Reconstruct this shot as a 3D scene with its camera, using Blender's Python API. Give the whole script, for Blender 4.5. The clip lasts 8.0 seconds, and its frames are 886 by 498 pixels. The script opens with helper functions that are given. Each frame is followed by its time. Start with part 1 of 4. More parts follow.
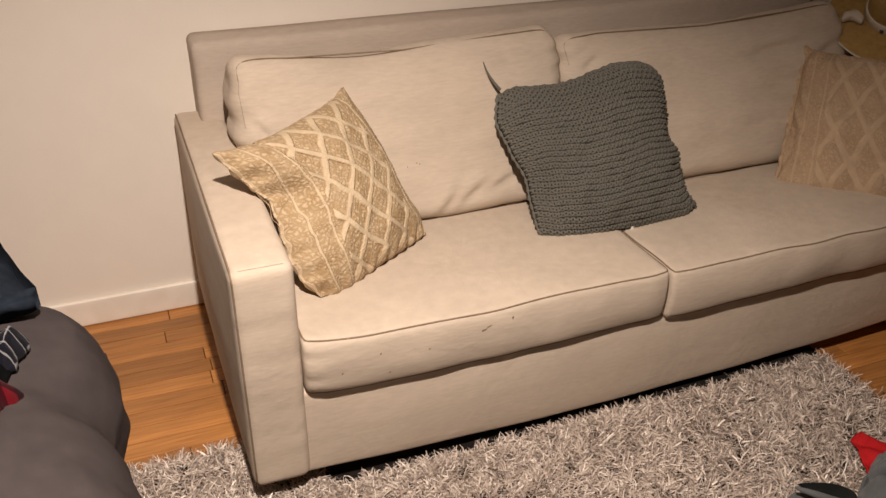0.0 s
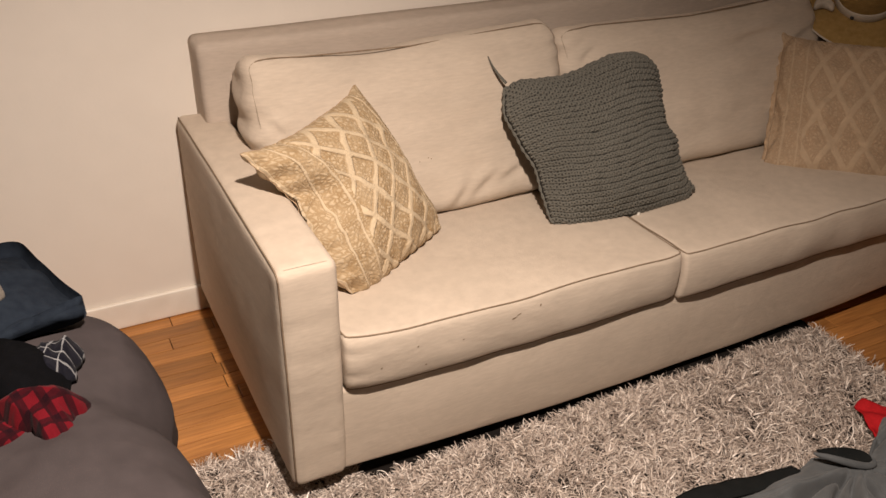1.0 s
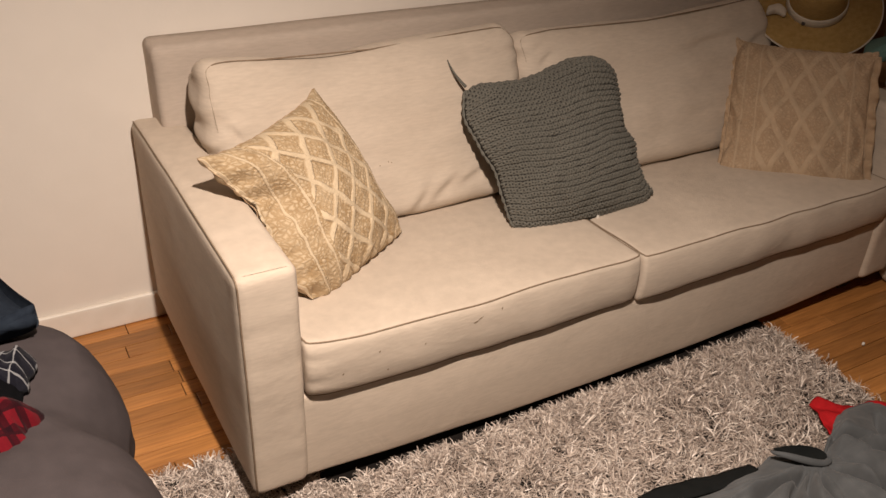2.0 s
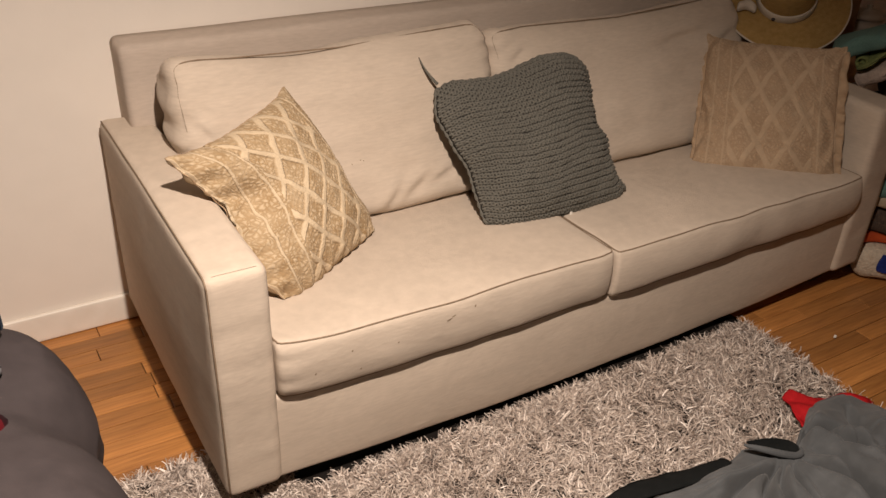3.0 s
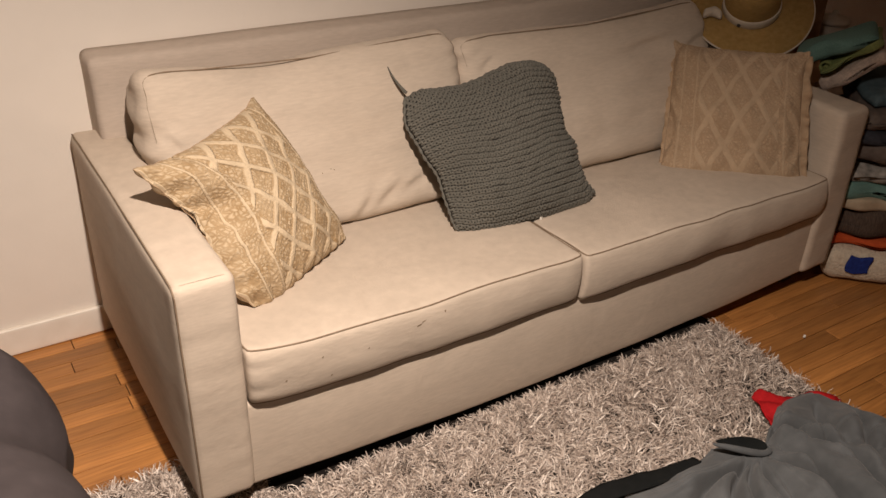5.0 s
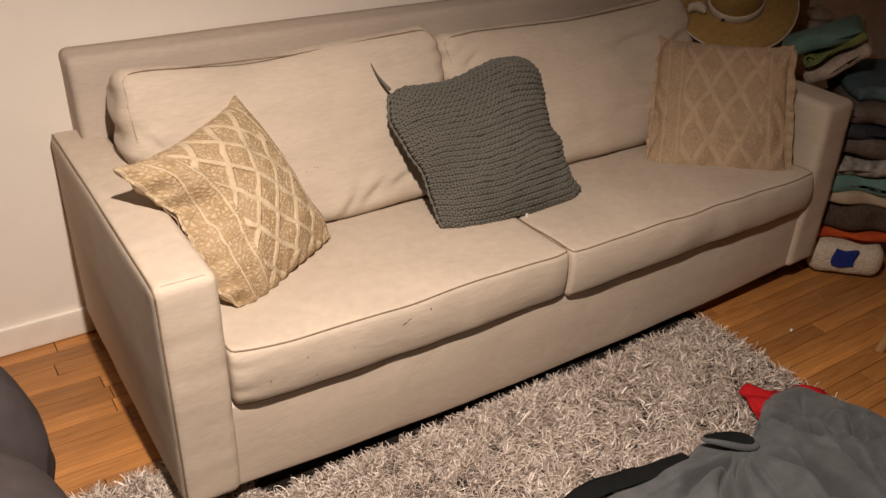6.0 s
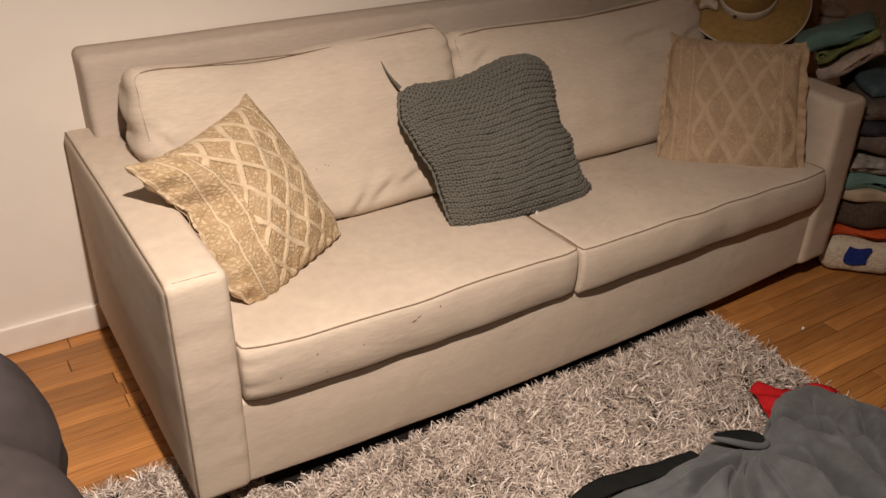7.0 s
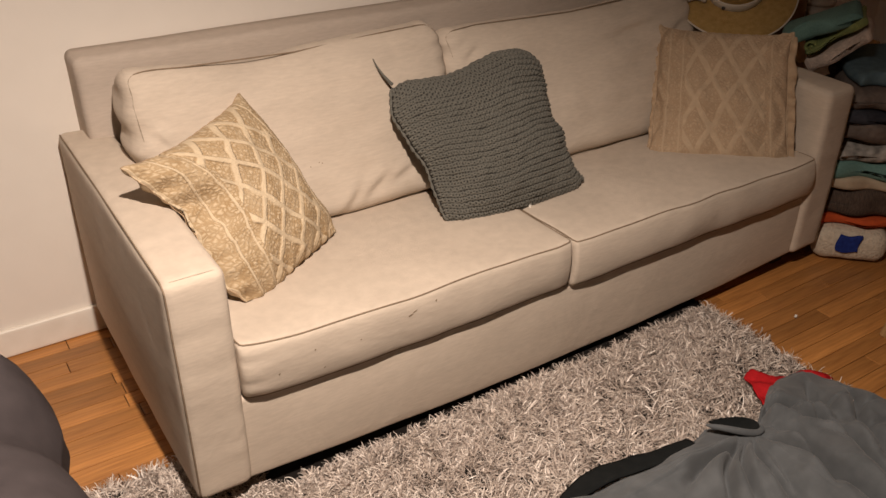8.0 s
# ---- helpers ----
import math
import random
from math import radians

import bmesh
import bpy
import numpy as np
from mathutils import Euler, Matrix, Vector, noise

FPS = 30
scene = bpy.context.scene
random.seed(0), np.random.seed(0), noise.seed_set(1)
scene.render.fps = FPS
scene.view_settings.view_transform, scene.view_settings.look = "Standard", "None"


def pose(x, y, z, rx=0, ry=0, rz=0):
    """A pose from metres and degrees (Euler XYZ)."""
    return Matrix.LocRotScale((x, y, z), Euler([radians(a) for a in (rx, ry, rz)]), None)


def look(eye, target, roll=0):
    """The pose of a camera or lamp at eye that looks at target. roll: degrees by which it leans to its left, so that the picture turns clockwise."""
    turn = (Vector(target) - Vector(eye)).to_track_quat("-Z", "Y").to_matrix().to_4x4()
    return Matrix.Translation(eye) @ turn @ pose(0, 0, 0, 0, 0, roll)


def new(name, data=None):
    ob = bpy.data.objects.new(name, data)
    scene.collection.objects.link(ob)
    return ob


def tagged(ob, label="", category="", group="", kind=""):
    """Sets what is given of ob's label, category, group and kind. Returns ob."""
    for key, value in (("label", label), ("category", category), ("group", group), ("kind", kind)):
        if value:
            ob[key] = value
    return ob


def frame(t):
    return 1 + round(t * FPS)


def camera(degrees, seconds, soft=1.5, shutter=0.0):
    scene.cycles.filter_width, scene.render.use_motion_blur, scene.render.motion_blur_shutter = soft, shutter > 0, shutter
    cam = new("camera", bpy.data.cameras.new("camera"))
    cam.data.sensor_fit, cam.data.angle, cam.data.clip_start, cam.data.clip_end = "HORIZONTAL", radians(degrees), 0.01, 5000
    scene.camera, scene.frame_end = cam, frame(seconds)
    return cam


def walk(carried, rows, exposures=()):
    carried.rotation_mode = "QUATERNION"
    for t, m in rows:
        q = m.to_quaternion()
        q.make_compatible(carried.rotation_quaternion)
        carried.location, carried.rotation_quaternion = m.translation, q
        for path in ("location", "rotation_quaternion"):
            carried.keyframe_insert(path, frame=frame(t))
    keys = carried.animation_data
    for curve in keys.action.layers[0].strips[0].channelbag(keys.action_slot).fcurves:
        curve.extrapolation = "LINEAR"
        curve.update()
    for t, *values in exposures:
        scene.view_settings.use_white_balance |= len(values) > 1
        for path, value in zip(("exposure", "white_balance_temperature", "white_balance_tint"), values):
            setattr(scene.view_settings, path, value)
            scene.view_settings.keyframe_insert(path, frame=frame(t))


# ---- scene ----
cam = camera(54.9, 8.0)
PATH = [
    (0, (-0.136, -1.394, 1.502), (0.515, 0.198, 0.481), 1.1),
    (0.5, (-0.294, -1.359, 1.495), (0.427, 0.203, 0.474), 0.1),
    (1, (-0.342, -1.333, 1.499), (0.453, 0.192, 0.478), 1.3),
    (1.5, (-0.348, -1.326, 1.499), (0.497, 0.177, 0.485), 2.2),
    (3, (-0.324, -1.331, 1.494), (0.595, 0.128, 0.481), 2.6),
    (3.5, (-0.325, -1.345, 1.499), (0.604, 0.112, 0.492), 2.9),
    (4, (-0.324, -1.361, 1.501), (0.613, 0.099, 0.506), 2.9),
    (4.5, (-0.314, -1.37, 1.501), (0.624, 0.094, 0.512), 2.4),
    (5, (-0.303, -1.372, 1.498), (0.649, 0.081, 0.507), 2.2),
    (6.5, (-0.286, -1.367, 1.492), (0.688, 0.068, 0.496), 2.0),
    (7, (-0.285, -1.375, 1.496), (0.66, 0.075, 0.494), 1.6),
    (7.5, (-0.286, -1.382, 1.496), (0.643, 0.068, 0.478), 0.8),
    (8, (-0.293, -1.391, 1.5), (0.659, 0.05, 0.492), 0.7),
]
walk(cam, [(t, look(eye, target, roll)) for t, eye, target, roll in PATH])

# ---- light: one warm shaded lamp above the bed, bounced by the closed room ----
world = bpy.data.worlds.new("night")
scene.world = world
world.use_nodes = True
world.node_tree.nodes["Background"].inputs["Color"].default_value = (0.9, 0.6, 0.4, 1)
world.node_tree.nodes["Background"].inputs["Strength"].default_value = 0.0
LAMP_AT = (-0.01, -0.87, 2.08)
LAMP_AIM = (-0.05, -0.47, 0.0)
lamp = new("room_lamp", bpy.data.lights.new("room_lamp", "SPOT"))
lamp.data.energy, lamp.data.color, lamp.data.shadow_soft_size = 262, (1.0, 0.845, 0.725), 0.03
lamp.data.spot_size, lamp.data.spot_blend = radians(136), 1.0
lamp.matrix_world = look(LAMP_AT, LAMP_AIM)
scene.view_settings.exposure = 0.0


# ---- materials ----
def material(name, base, other, rough=0.85, scale=40.0, bump=0.3, bump_scale=300.0, blotch=2.0, blotch_amount=0.12,
             sheen=0.0, metal=0.0, vary=0.0, stretch=(1, 1, 1), distance=0.002):
    """Two colours mixed by fine noise, large soft blotches over them, and a fine relief."""
    m = bpy.data.materials.new(name)
    m.use_nodes = True
    nt = m.node_tree
    nd, ln = nt.nodes, nt.links
    b = nd["Principled BSDF"]
    b.inputs["Roughness"].default_value = rough
    b.inputs["Metallic"].default_value = metal
    b.inputs["Specular IOR Level"].default_value = 0.5 if rough < 0.7 else 0.12
    b.inputs["Sheen Weight"].default_value = sheen
    co = nd.new("ShaderNodeTexCoord")
    mp = nd.new("ShaderNodeMapping")
    mp.inputs["Scale"].default_value = stretch
    ln.new(co.outputs["Object"], mp.inputs["Vector"])

    def noise_at(s, detail):
        n = nd.new("ShaderNodeTexNoise")
        n.inputs["Scale"].default_value, n.inputs["Detail"].default_value = s, detail
        ln.new(mp.outputs["Vector"], n.inputs["Vector"])
        return n

    fine, big, relief = noise_at(scale, 6), noise_at(blotch, 4), noise_at(bump_scale, 3)
    mix = nd.new("ShaderNodeMix")
    mix.data_type = "RGBA"
    mix.inputs[6].default_value, mix.inputs[7].default_value = (*base, 1), (*other, 1)
    ramp = nd.new("ShaderNodeMapRange")
    ramp.inputs["From Min"].default_value, ramp.inputs["From Max"].default_value = 0.3, 0.7
    ln.new(fine.outputs["Fac"], ramp.inputs["Value"])
    ln.new(ramp.outputs["Result"], mix.inputs[0])
    value = nd.new("ShaderNodeMapRange")
    value.inputs["From Min"].default_value, value.inputs["From Max"].default_value = 0.25, 0.75
    value.inputs["To Min"].default_value, value.inputs["To Max"].default_value = 1 - blotch_amount, 1 + blotch_amount
    ln.new(big.outputs["Fac"], value.inputs["Value"])
    hsv = nd.new("ShaderNodeHueSaturation")
    ln.new(mix.outputs[2], hsv.inputs["Color"])
    if vary:
        info = nd.new("ShaderNodeObjectInfo")
        spread = nd.new("ShaderNodeMapRange")
        spread.inputs["To Min"].default_value, spread.inputs["To Max"].default_value = 1 - vary, 1 + vary
        ln.new(info.outputs["Random"], spread.inputs["Value"])
        times = nd.new("ShaderNodeMath")
        times.operation = "MULTIPLY"
        ln.new(value.outputs["Result"], times.inputs[0])
        ln.new(spread.outputs["Result"], times.inputs[1])
        ln.new(times.outputs["Value"], hsv.inputs["Value"])
    else:
        ln.new(value.outputs["Result"], hsv.inputs["Value"])
    ln.new(hsv.outputs["Color"], b.inputs["Base Color"])
    bp = nd.new("ShaderNodeBump")
    bp.inputs["Strength"].default_value, bp.inputs["Distance"].default_value = bump, distance
    ln.new(relief.outputs["Fac"], bp.inputs["Height"])
    ln.new(bp.outputs["Normal"], b.inputs["Normal"])
    return m


def linen_material(name, base, other):
    """Woven linen: crossed slubby threads, soft soiling."""
    m = material(name, base, other, 0.9, 4, 0.3, 500, 0.5, 0.05, sheen=0.04, stretch=(9, 9, 55))
    nt = m.node_tree
    nd, ln = nt.nodes, nt.links
    co = nd.new("ShaderNodeTexCoord")
    total = None
    for stretch in ((900, 60, 900), (60, 900, 60)):
        mp = nd.new("ShaderNodeMapping")
        mp.inputs["Scale"].default_value = stretch
        ln.new(co.outputs["Object"], mp.inputs["Vector"])
        n = nd.new("ShaderNodeTexNoise")
        n.inputs["Scale"].default_value, n.inputs["Detail"].default_value = 1.0, 2
        ln.new(mp.outputs["Vector"], n.inputs["Vector"])
        if total is None:
            total = n.outputs["Fac"]
        else:
            add = nd.new("ShaderNodeMath")
            ln.new(total, add.inputs[0])
            ln.new(n.outputs["Fac"], add.inputs[1])
            total = add.outputs["Value"]
    bump = next(n for n in nd if n.type == "BUMP")
    ln.new(total, bump.inputs["Height"])
    crease = nd.new("ShaderNodeTexNoise")
    crease.inputs["Scale"].default_value, crease.inputs["Detail"].default_value, crease.inputs["Distortion"].default_value = 6.5, 4, 0.8
    ln.new(co.outputs["Object"], crease.inputs["Vector"])
    soft = nd.new("ShaderNodeBump")
    soft.inputs["Strength"].default_value, soft.inputs["Distance"].default_value = 0.20, 0.02
    ln.new(crease.outputs["Fac"], soft.inputs["Height"])
    ln.new(soft.outputs["Normal"], bump.inputs["Normal"])
    return m


def cable_material(name, strand, ground, lattice=(4.8, 3.9)):
    """Printed and knitted cables over a moss ground, laid out along the cover's own u and v."""
    m = material(name, strand, tuple(c * 0.9 for c in strand), 0.95, 60, 0.5, 260, 3, 0.1, sheen=0.04, distance=0.003)
    nt = m.node_tree
    nd, ln = nt.nodes, nt.links
    uv = nd.new("ShaderNodeUVMap")
    uv.uv_map = "cover"
    sep = nd.new("ShaderNodeSeparateXYZ")
    ln.new(uv.outputs["UV"], sep.inputs["Vector"])

    def math_node(op, a, b=None):
        n = nd.new("ShaderNodeMath")
        n.operation = op
        for k, s in enumerate((a, b)):
            if s is None:
                continue
            if isinstance(s, (int, float)):
                n.inputs[k].default_value = s
            else:
                ln.new(s, n.inputs[k])
        return n.outputs["Value"]

    u, v = sep.outputs["X"], sep.outputs["Y"]
    wob = nd.new("ShaderNodeTexNoise")
    wob.inputs["Scale"].default_value = 9
    ln.new(uv.outputs["UV"], wob.inputs["Vector"])
    wobble = math_node("MULTIPLY", math_node("SUBTRACT", wob.outputs["Fac"], 0.5), 0.18)
    au, bv = math_node("MULTIPLY", u, lattice[0]), math_node("MULTIPLY", v, lattice[1])
    one = math_node("PINGPONG", math_node("ADD", math_node("ADD", au, bv), wobble), 0.5)
    two = math_node("PINGPONG", math_node("ADD", math_node("SUBTRACT", au, bv), wobble), 0.5)
    near = math_node("MINIMUM", one, two)
    inside = math_node("LESS_THAN", math_node("ABSOLUTE", math_node("SUBTRACT", u, 0.55)), 0.3)
    ropes = math_node("PINGPONG", math_node("ADD", math_node("MULTIPLY", u, 9.0), wobble), 0.5)
    pick = math_node("ADD", math_node("MULTIPLY", near, inside), math_node("MULTIPLY", math_node("MULTIPLY", ropes, 1.7), math_node("SUBTRACT", 1.0, inside)))
    soft = nd.new("ShaderNodeMapRange")
    soft.inputs["From Min"].default_value, soft.inputs["From Max"].default_value = 0.085, 0.125
    ln.new(pick, soft.inputs["Value"])
    squirm = nd.new("ShaderNodeTexNoise")
    squirm.inputs["Scale"].default_value = 22
    ln.new(uv.outputs["UV"], squirm.inputs["Vector"])
    bent = nd.new("ShaderNodeVectorMath")
    bent.operation = "MULTIPLY_ADD"
    ln.new(squirm.outputs["Color"], bent.inputs[0])
    bent.inputs[1].default_value = (0.05, 0.05, 0.0)
    ln.new(uv.outputs["UV"], bent.inputs[2])
    moss = nd.new("ShaderNodeTexVoronoi")
    moss.feature = "DISTANCE_TO_EDGE"
    moss.inputs["Scale"].default_value = 42
    ln.new(bent.outputs["Vector"], moss.inputs["Vector"])
    speck = nd.new("ShaderNodeMapRange")
    speck.inputs["From Min"].default_value, speck.inputs["From Max"].default_value = 0.30, 0.05
    ln.new(moss.outputs["Distance"], speck.inputs["Value"])
    rim = math_node("SUBTRACT", 1.0, math_node("MULTIPLY", math_node("ABSOLUTE", math_node("SUBTRACT", pick, 0.135)), 30.0))
    outline = math_node("MAXIMUM", rim, 0.0)
    fade = nd.new("ShaderNodeTexNoise")
    fade.inputs["Scale"].default_value, fade.inputs["Detail"].default_value = 7, 3
    ln.new(uv.outputs["UV"], fade.inputs["Vector"])
    worn = nd.new("ShaderNodeMapRange")
    worn.inputs["From Min"].default_value, worn.inputs["From Max"].default_value = 0.35, 0.65
    worn.inputs["To Min"].default_value, worn.inputs["To Max"].default_value = 0.65, 1.0
    ln.new(fade.outputs["Fac"], worn.inputs["Value"])
    moss_fac = math_node("MULTIPLY", soft.outputs["Result"], math_node("ADD", math_node("MULTIPLY", speck.outputs["Result"], 0.7), 0.2))
    ground_fac = math_node("MULTIPLY", math_node("MAXIMUM", moss_fac, math_node("MULTIPLY", outline, 0.85)), worn.outputs["Result"])
    mix = nd.new("ShaderNodeMix")
    mix.data_type = "RGBA"
    hsv = next(n for n in nd if n.type == "HUE_SAT")
    old = hsv.inputs["Color"].links[0].from_socket
    ln.new(old, mix.inputs[6])
    mix.inputs[7].default_value = (*ground, 1)
    ln.new(ground_fac, mix.inputs[0])
    ln.new(mix.outputs[2], hsv.inputs["Color"])
    bump = next(n for n in nd if n.type == "BUMP")
    ln.new(math_node("SUBTRACT", math_node("MULTIPLY", moss.outputs["Distance"], 1.4), soft.outputs["Result"]), bump.inputs["Height"])
    bump.inputs["Strength"].default_value = 0.6
    return m


def plaid_material(name, base, line, dark, scale=22.0, thin=0.07):
    m = material(name, base, tuple(c * 0.8 for c in base), 0.9, 50, 0.3, 400, 4, 0.1, sheen=0.04)
    nt = m.node_tree
    nd, ln = nt.nodes, nt.links
    co = nd.new("ShaderNodeTexCoord")
    hsv = next(n for n in nd if n.type == "HUE_SAT")
    last = hsv.inputs["Color"].links[0].from_socket
    for axis, colour, wide, s in (("X", dark, 0.42, scale), ("Y", dark, 0.42, scale), ("X", line, thin, scale), ("Y", line, thin, scale)):
        sep = nd.new("ShaderNodeSeparateXYZ")
        ln.new(co.outputs["Object"], sep.inputs["Vector"])
        a = nd.new("ShaderNodeMath")
        a.operation = "MULTIPLY"
        a.inputs[1].default_value = s
        ln.new(sep.outputs[axis], a.inputs[0])
        f = nd.new("ShaderNodeMath")
        f.operation = "FRACT"
        ln.new(a.outputs["Value"], f.inputs[0])
        c = nd.new("ShaderNodeMath")
        c.operation = "LESS_THAN"
        c.inputs[1].default_value = wide
        ln.new(f.outputs["Value"], c.inputs[0])
        half = nd.new("ShaderNodeMath")
        half.operation = "MULTIPLY"
        half.inputs[1].default_value = 0.7
        ln.new(c.outputs["Value"], half.inputs[0])
        mix = nd.new("ShaderNodeMix")
        mix.data_type = "RGBA"
        mix.inputs[7].default_value = (*colour, 1)
        ln.new(half.outputs["Value"], mix.inputs[0])
        ln.new(last, mix.inputs[6])
        last = mix.outputs[2]
    ln.new(last, hsv.inputs["Color"])
    return m


def strand_material(name):
    """Shag yarn: taupe to silver from tuft to tuft, slightly glossy."""
    m = bpy.data.materials.new(name)
    m.use_nodes = True
    nd, ln = m.node_tree.nodes, m.node_tree.links
    b = nd["Principled BSDF"]
    b.inputs["Roughness"].default_value = 0.42
    b.inputs["Sheen Weight"].default_value = 0.05
    geo = nd.new("ShaderNodeNewGeometry")
    ramp = nd.new("ShaderNodeValToRGB")
    el = ramp.color_ramp.elements
    el[0].position, el[0].color = 0.0, (0.27, 0.22, 0.19, 1)
    el[1].position, el[1].color = 1.0, (0.95, 0.86, 0.78, 1)
    for at, c in ((0.45, (0.51, 0.42, 0.36, 1)), (0.8, (0.71, 0.61, 0.53, 1))):
        e = el.new(at)
        e.color = c
    ln.new(geo.outputs["Random Per Island"], ramp.inputs["Fac"])
    ln.new(ramp.outputs["Color"], b.inputs["Base Color"])
    return m


LINEN = linen_material("sofa_linen", (0.60, 0.505, 0.41), (0.53, 0.445, 0.36))
# slightly pinker linen, its colour also darkened for the backrest's weaker light
DIM_LINEN = linen_material("backrest_linen_dimmed", (0.53, 0.445, 0.375), (0.47, 0.395, 0.33))
PIPING = material("piping_linen", (0.27, 0.20, 0.14), (0.20, 0.145, 0.10), 0.95, 90, 0.3, 500)
STAIN = material("stain", (0.20, 0.14, 0.085), (0.26, 0.19, 0.12), 0.95, 300)
WALL = material("wall_paint", (0.83, 0.765, 0.69), (0.81, 0.745, 0.67), 0.6, 12, 0.12, 90, 0.8, 0.03)
TRIM = material("trim_paint", (0.86, 0.80, 0.72), (0.80, 0.73, 0.64), 0.4, 18, 0.1, 60, 5, 0.06)
CEILING = material("ceiling_paint", (0.82, 0.79, 0.74), (0.79, 0.76, 0.71), 0.8)
OAK = material("oak_strip", (0.47, 0.21, 0.060), (0.29, 0.118, 0.033), 0.40, 14, 0.25, 60, 3, 0.2, vary=0.28, stretch=(0.5, 9, 9), distance=0.001)
GAP = material("dark_gap", (0.03, 0.018, 0.01), (0.02, 0.012, 0.008), 0.9)
FOOT = material("dark_wood", (0.03, 0.02, 0.015), (0.02, 0.014, 0.01), 0.5)
CABLE = cable_material("cable_cover", (0.61, 0.485, 0.33), (0.30, 0.195, 0.095))
CABLE_OLD = cable_material("faded_cable_cover", (0.50, 0.37, 0.25), (0.36, 0.25, 0.16), (4.4, 2.6))
FRILL = material("faded_cotton", (0.46, 0.33, 0.215), (0.36, 0.25, 0.16), 0.95, 40, 0.4, 300)
# near-black, painted shade seen through the holes of the grey knit
KNIT_SHADE = material("knit_hole_shade", (0.035, 0.033, 0.03), (0.028, 0.026, 0.024), 0.95)
GREY_KNIT = material("grey_yarn", (0.160, 0.153, 0.132), (0.12, 0.114, 0.098), 0.95, 220, 0.6, 600, 5, 0.1, sheen=0.04)
# backing colour blackened to give the shade below the sofa rail
RUG_BACK = material("rug_backing_shaded", (0.035, 0.03, 0.026), (0.025, 0.02, 0.018), 0.95)
YARN = strand_material("rug_yarn")
DUVET = material("duvet_cotton", (0.062, 0.051, 0.052), (0.052, 0.043, 0.044), 0.75, 30, 0.2, 400, 5, 0.12, sheen=0.0)
NAVY = material("navy_fleece", (0.017, 0.023, 0.033), (0.011, 0.015, 0.023), 0.95, 60, 0.4, 400, sheen=0.0)
BLACK = material("black_cotton", (0.003, 0.003, 0.004), (0.002, 0.002, 0.0026), 0.95, 60, 0.3, 400, sheen=0.0)
RED_PLAID = plaid_material("red_plaid", (0.12, 0.005, 0.010), (0.02, 0.003, 0.005), (0.004, 0.002, 0.004), 34, 0.14)
GREY_PLAID = plaid_material("grey_plaid", (0.012, 0.012, 0.018), (0.26, 0.26, 0.27), (0.006, 0.006, 0.01), 46, 0.10)
for cloth in (NAVY, BLACK, GREY_PLAID, RED_PLAID):
    cloth.node_tree.nodes["Principled BSDF"].inputs["Specular IOR Level"].default_value = 0.08
FUR = material("grey_fur", (0.24, 0.21, 0.18), (0.15, 0.13, 0.11), 0.95, 120, 0.8, 260, sheen=0.04)
VELVET = material("grey_velvet", (0.112, 0.118, 0.123), (0.084, 0.089, 0.093), 0.8, 25, 0.2, 350, 6, 0.24, sheen=0.12)
VELVET.node_tree.nodes["Principled BSDF"].inputs["Sheen Roughness"].default_value = 0.6
# near-black, for the hem strip and the painted shade in the curled fold
DARK_VELVET = material("hem_and_fold_black", (0.012, 0.013, 0.013), (0.009, 0.010, 0.010), 0.9, sheen=0.0)
RED_CLOTH = material("red_cloth", (0.45, 0.014, 0.018), (0.34, 0.010, 0.013), 0.85, 60, 0.3, 400)
TEAL = material("teal_terry", (0.145, 0.255, 0.225), (0.11, 0.20, 0.18), 0.95, 200, 0.8, 300, sheen=0.04)
GREEN = material("lime_terry", (0.24, 0.27, 0.10), (0.16, 0.19, 0.07), 0.95, 200, 0.8, 300, sheen=0.04)
PALE_KNIT = material("pale_knit", (0.62, 0.50, 0.42), (0.46, 0.36, 0.30), 0.95, 120, 0.9, 160, sheen=0.04, distance=0.005)
ORANGE = material("rust_cloth", (0.50, 0.09, 0.025), (0.4, 0.06, 0.02), 0.9)
BLUE_GREY = material("blue_grey_cloth", (0.12, 0.17, 0.19), (0.08, 0.12, 0.14), 0.95)
BROWN_GREY = material("brown_grey_cloth", (0.17, 0.135, 0.115), (0.12, 0.095, 0.082), 0.95, 60, 0.5, 200)
DENIM = material("dark_denim", (0.05, 0.05, 0.06), (0.035, 0.035, 0.043), 0.95, 90)
GREY_PRINT = material("grey_print", (0.42, 0.38, 0.34), (0.13, 0.12, 0.11), 0.95, 38)
BEIGE = material("beige_cotton", (0.45, 0.36, 0.26), (0.38, 0.30, 0.21), 0.95)
WOVEN = material("brown_weave", (0.12, 0.085, 0.065), (0.05, 0.036, 0.03), 0.95, 60, 0.8, 120, stretch=(8, 1, 1))
CREAM_KNIT = material("cream_knit", (0.62, 0.53, 0.42), (0.48, 0.40, 0.31), 0.95, 90, 1.0, 110, sheen=0.04, distance=0.006)
BLUE = material("blue_wool", (0.02, 0.04, 0.22), (0.015, 0.025, 0.14), 0.95, 90, 0.8, 200)
STRAW = material("straw", (0.42, 0.27, 0.10), (0.32, 0.20, 0.07), 0.8, 60, 0.8, 260, 4, 0.12, stretch=(1, 1, 4))
CREAM_BAND = material("cream_ribbon", (0.62, 0.55, 0.46), (0.55, 0.48, 0.40), 0.8)
CARD = material("cardboard", (0.24, 0.135, 0.07), (0.19, 0.105, 0.055), 0.85)
JAR = material("pale_stoneware", (0.52, 0.46, 0.39), (0.45, 0.40, 0.33), 0.45)
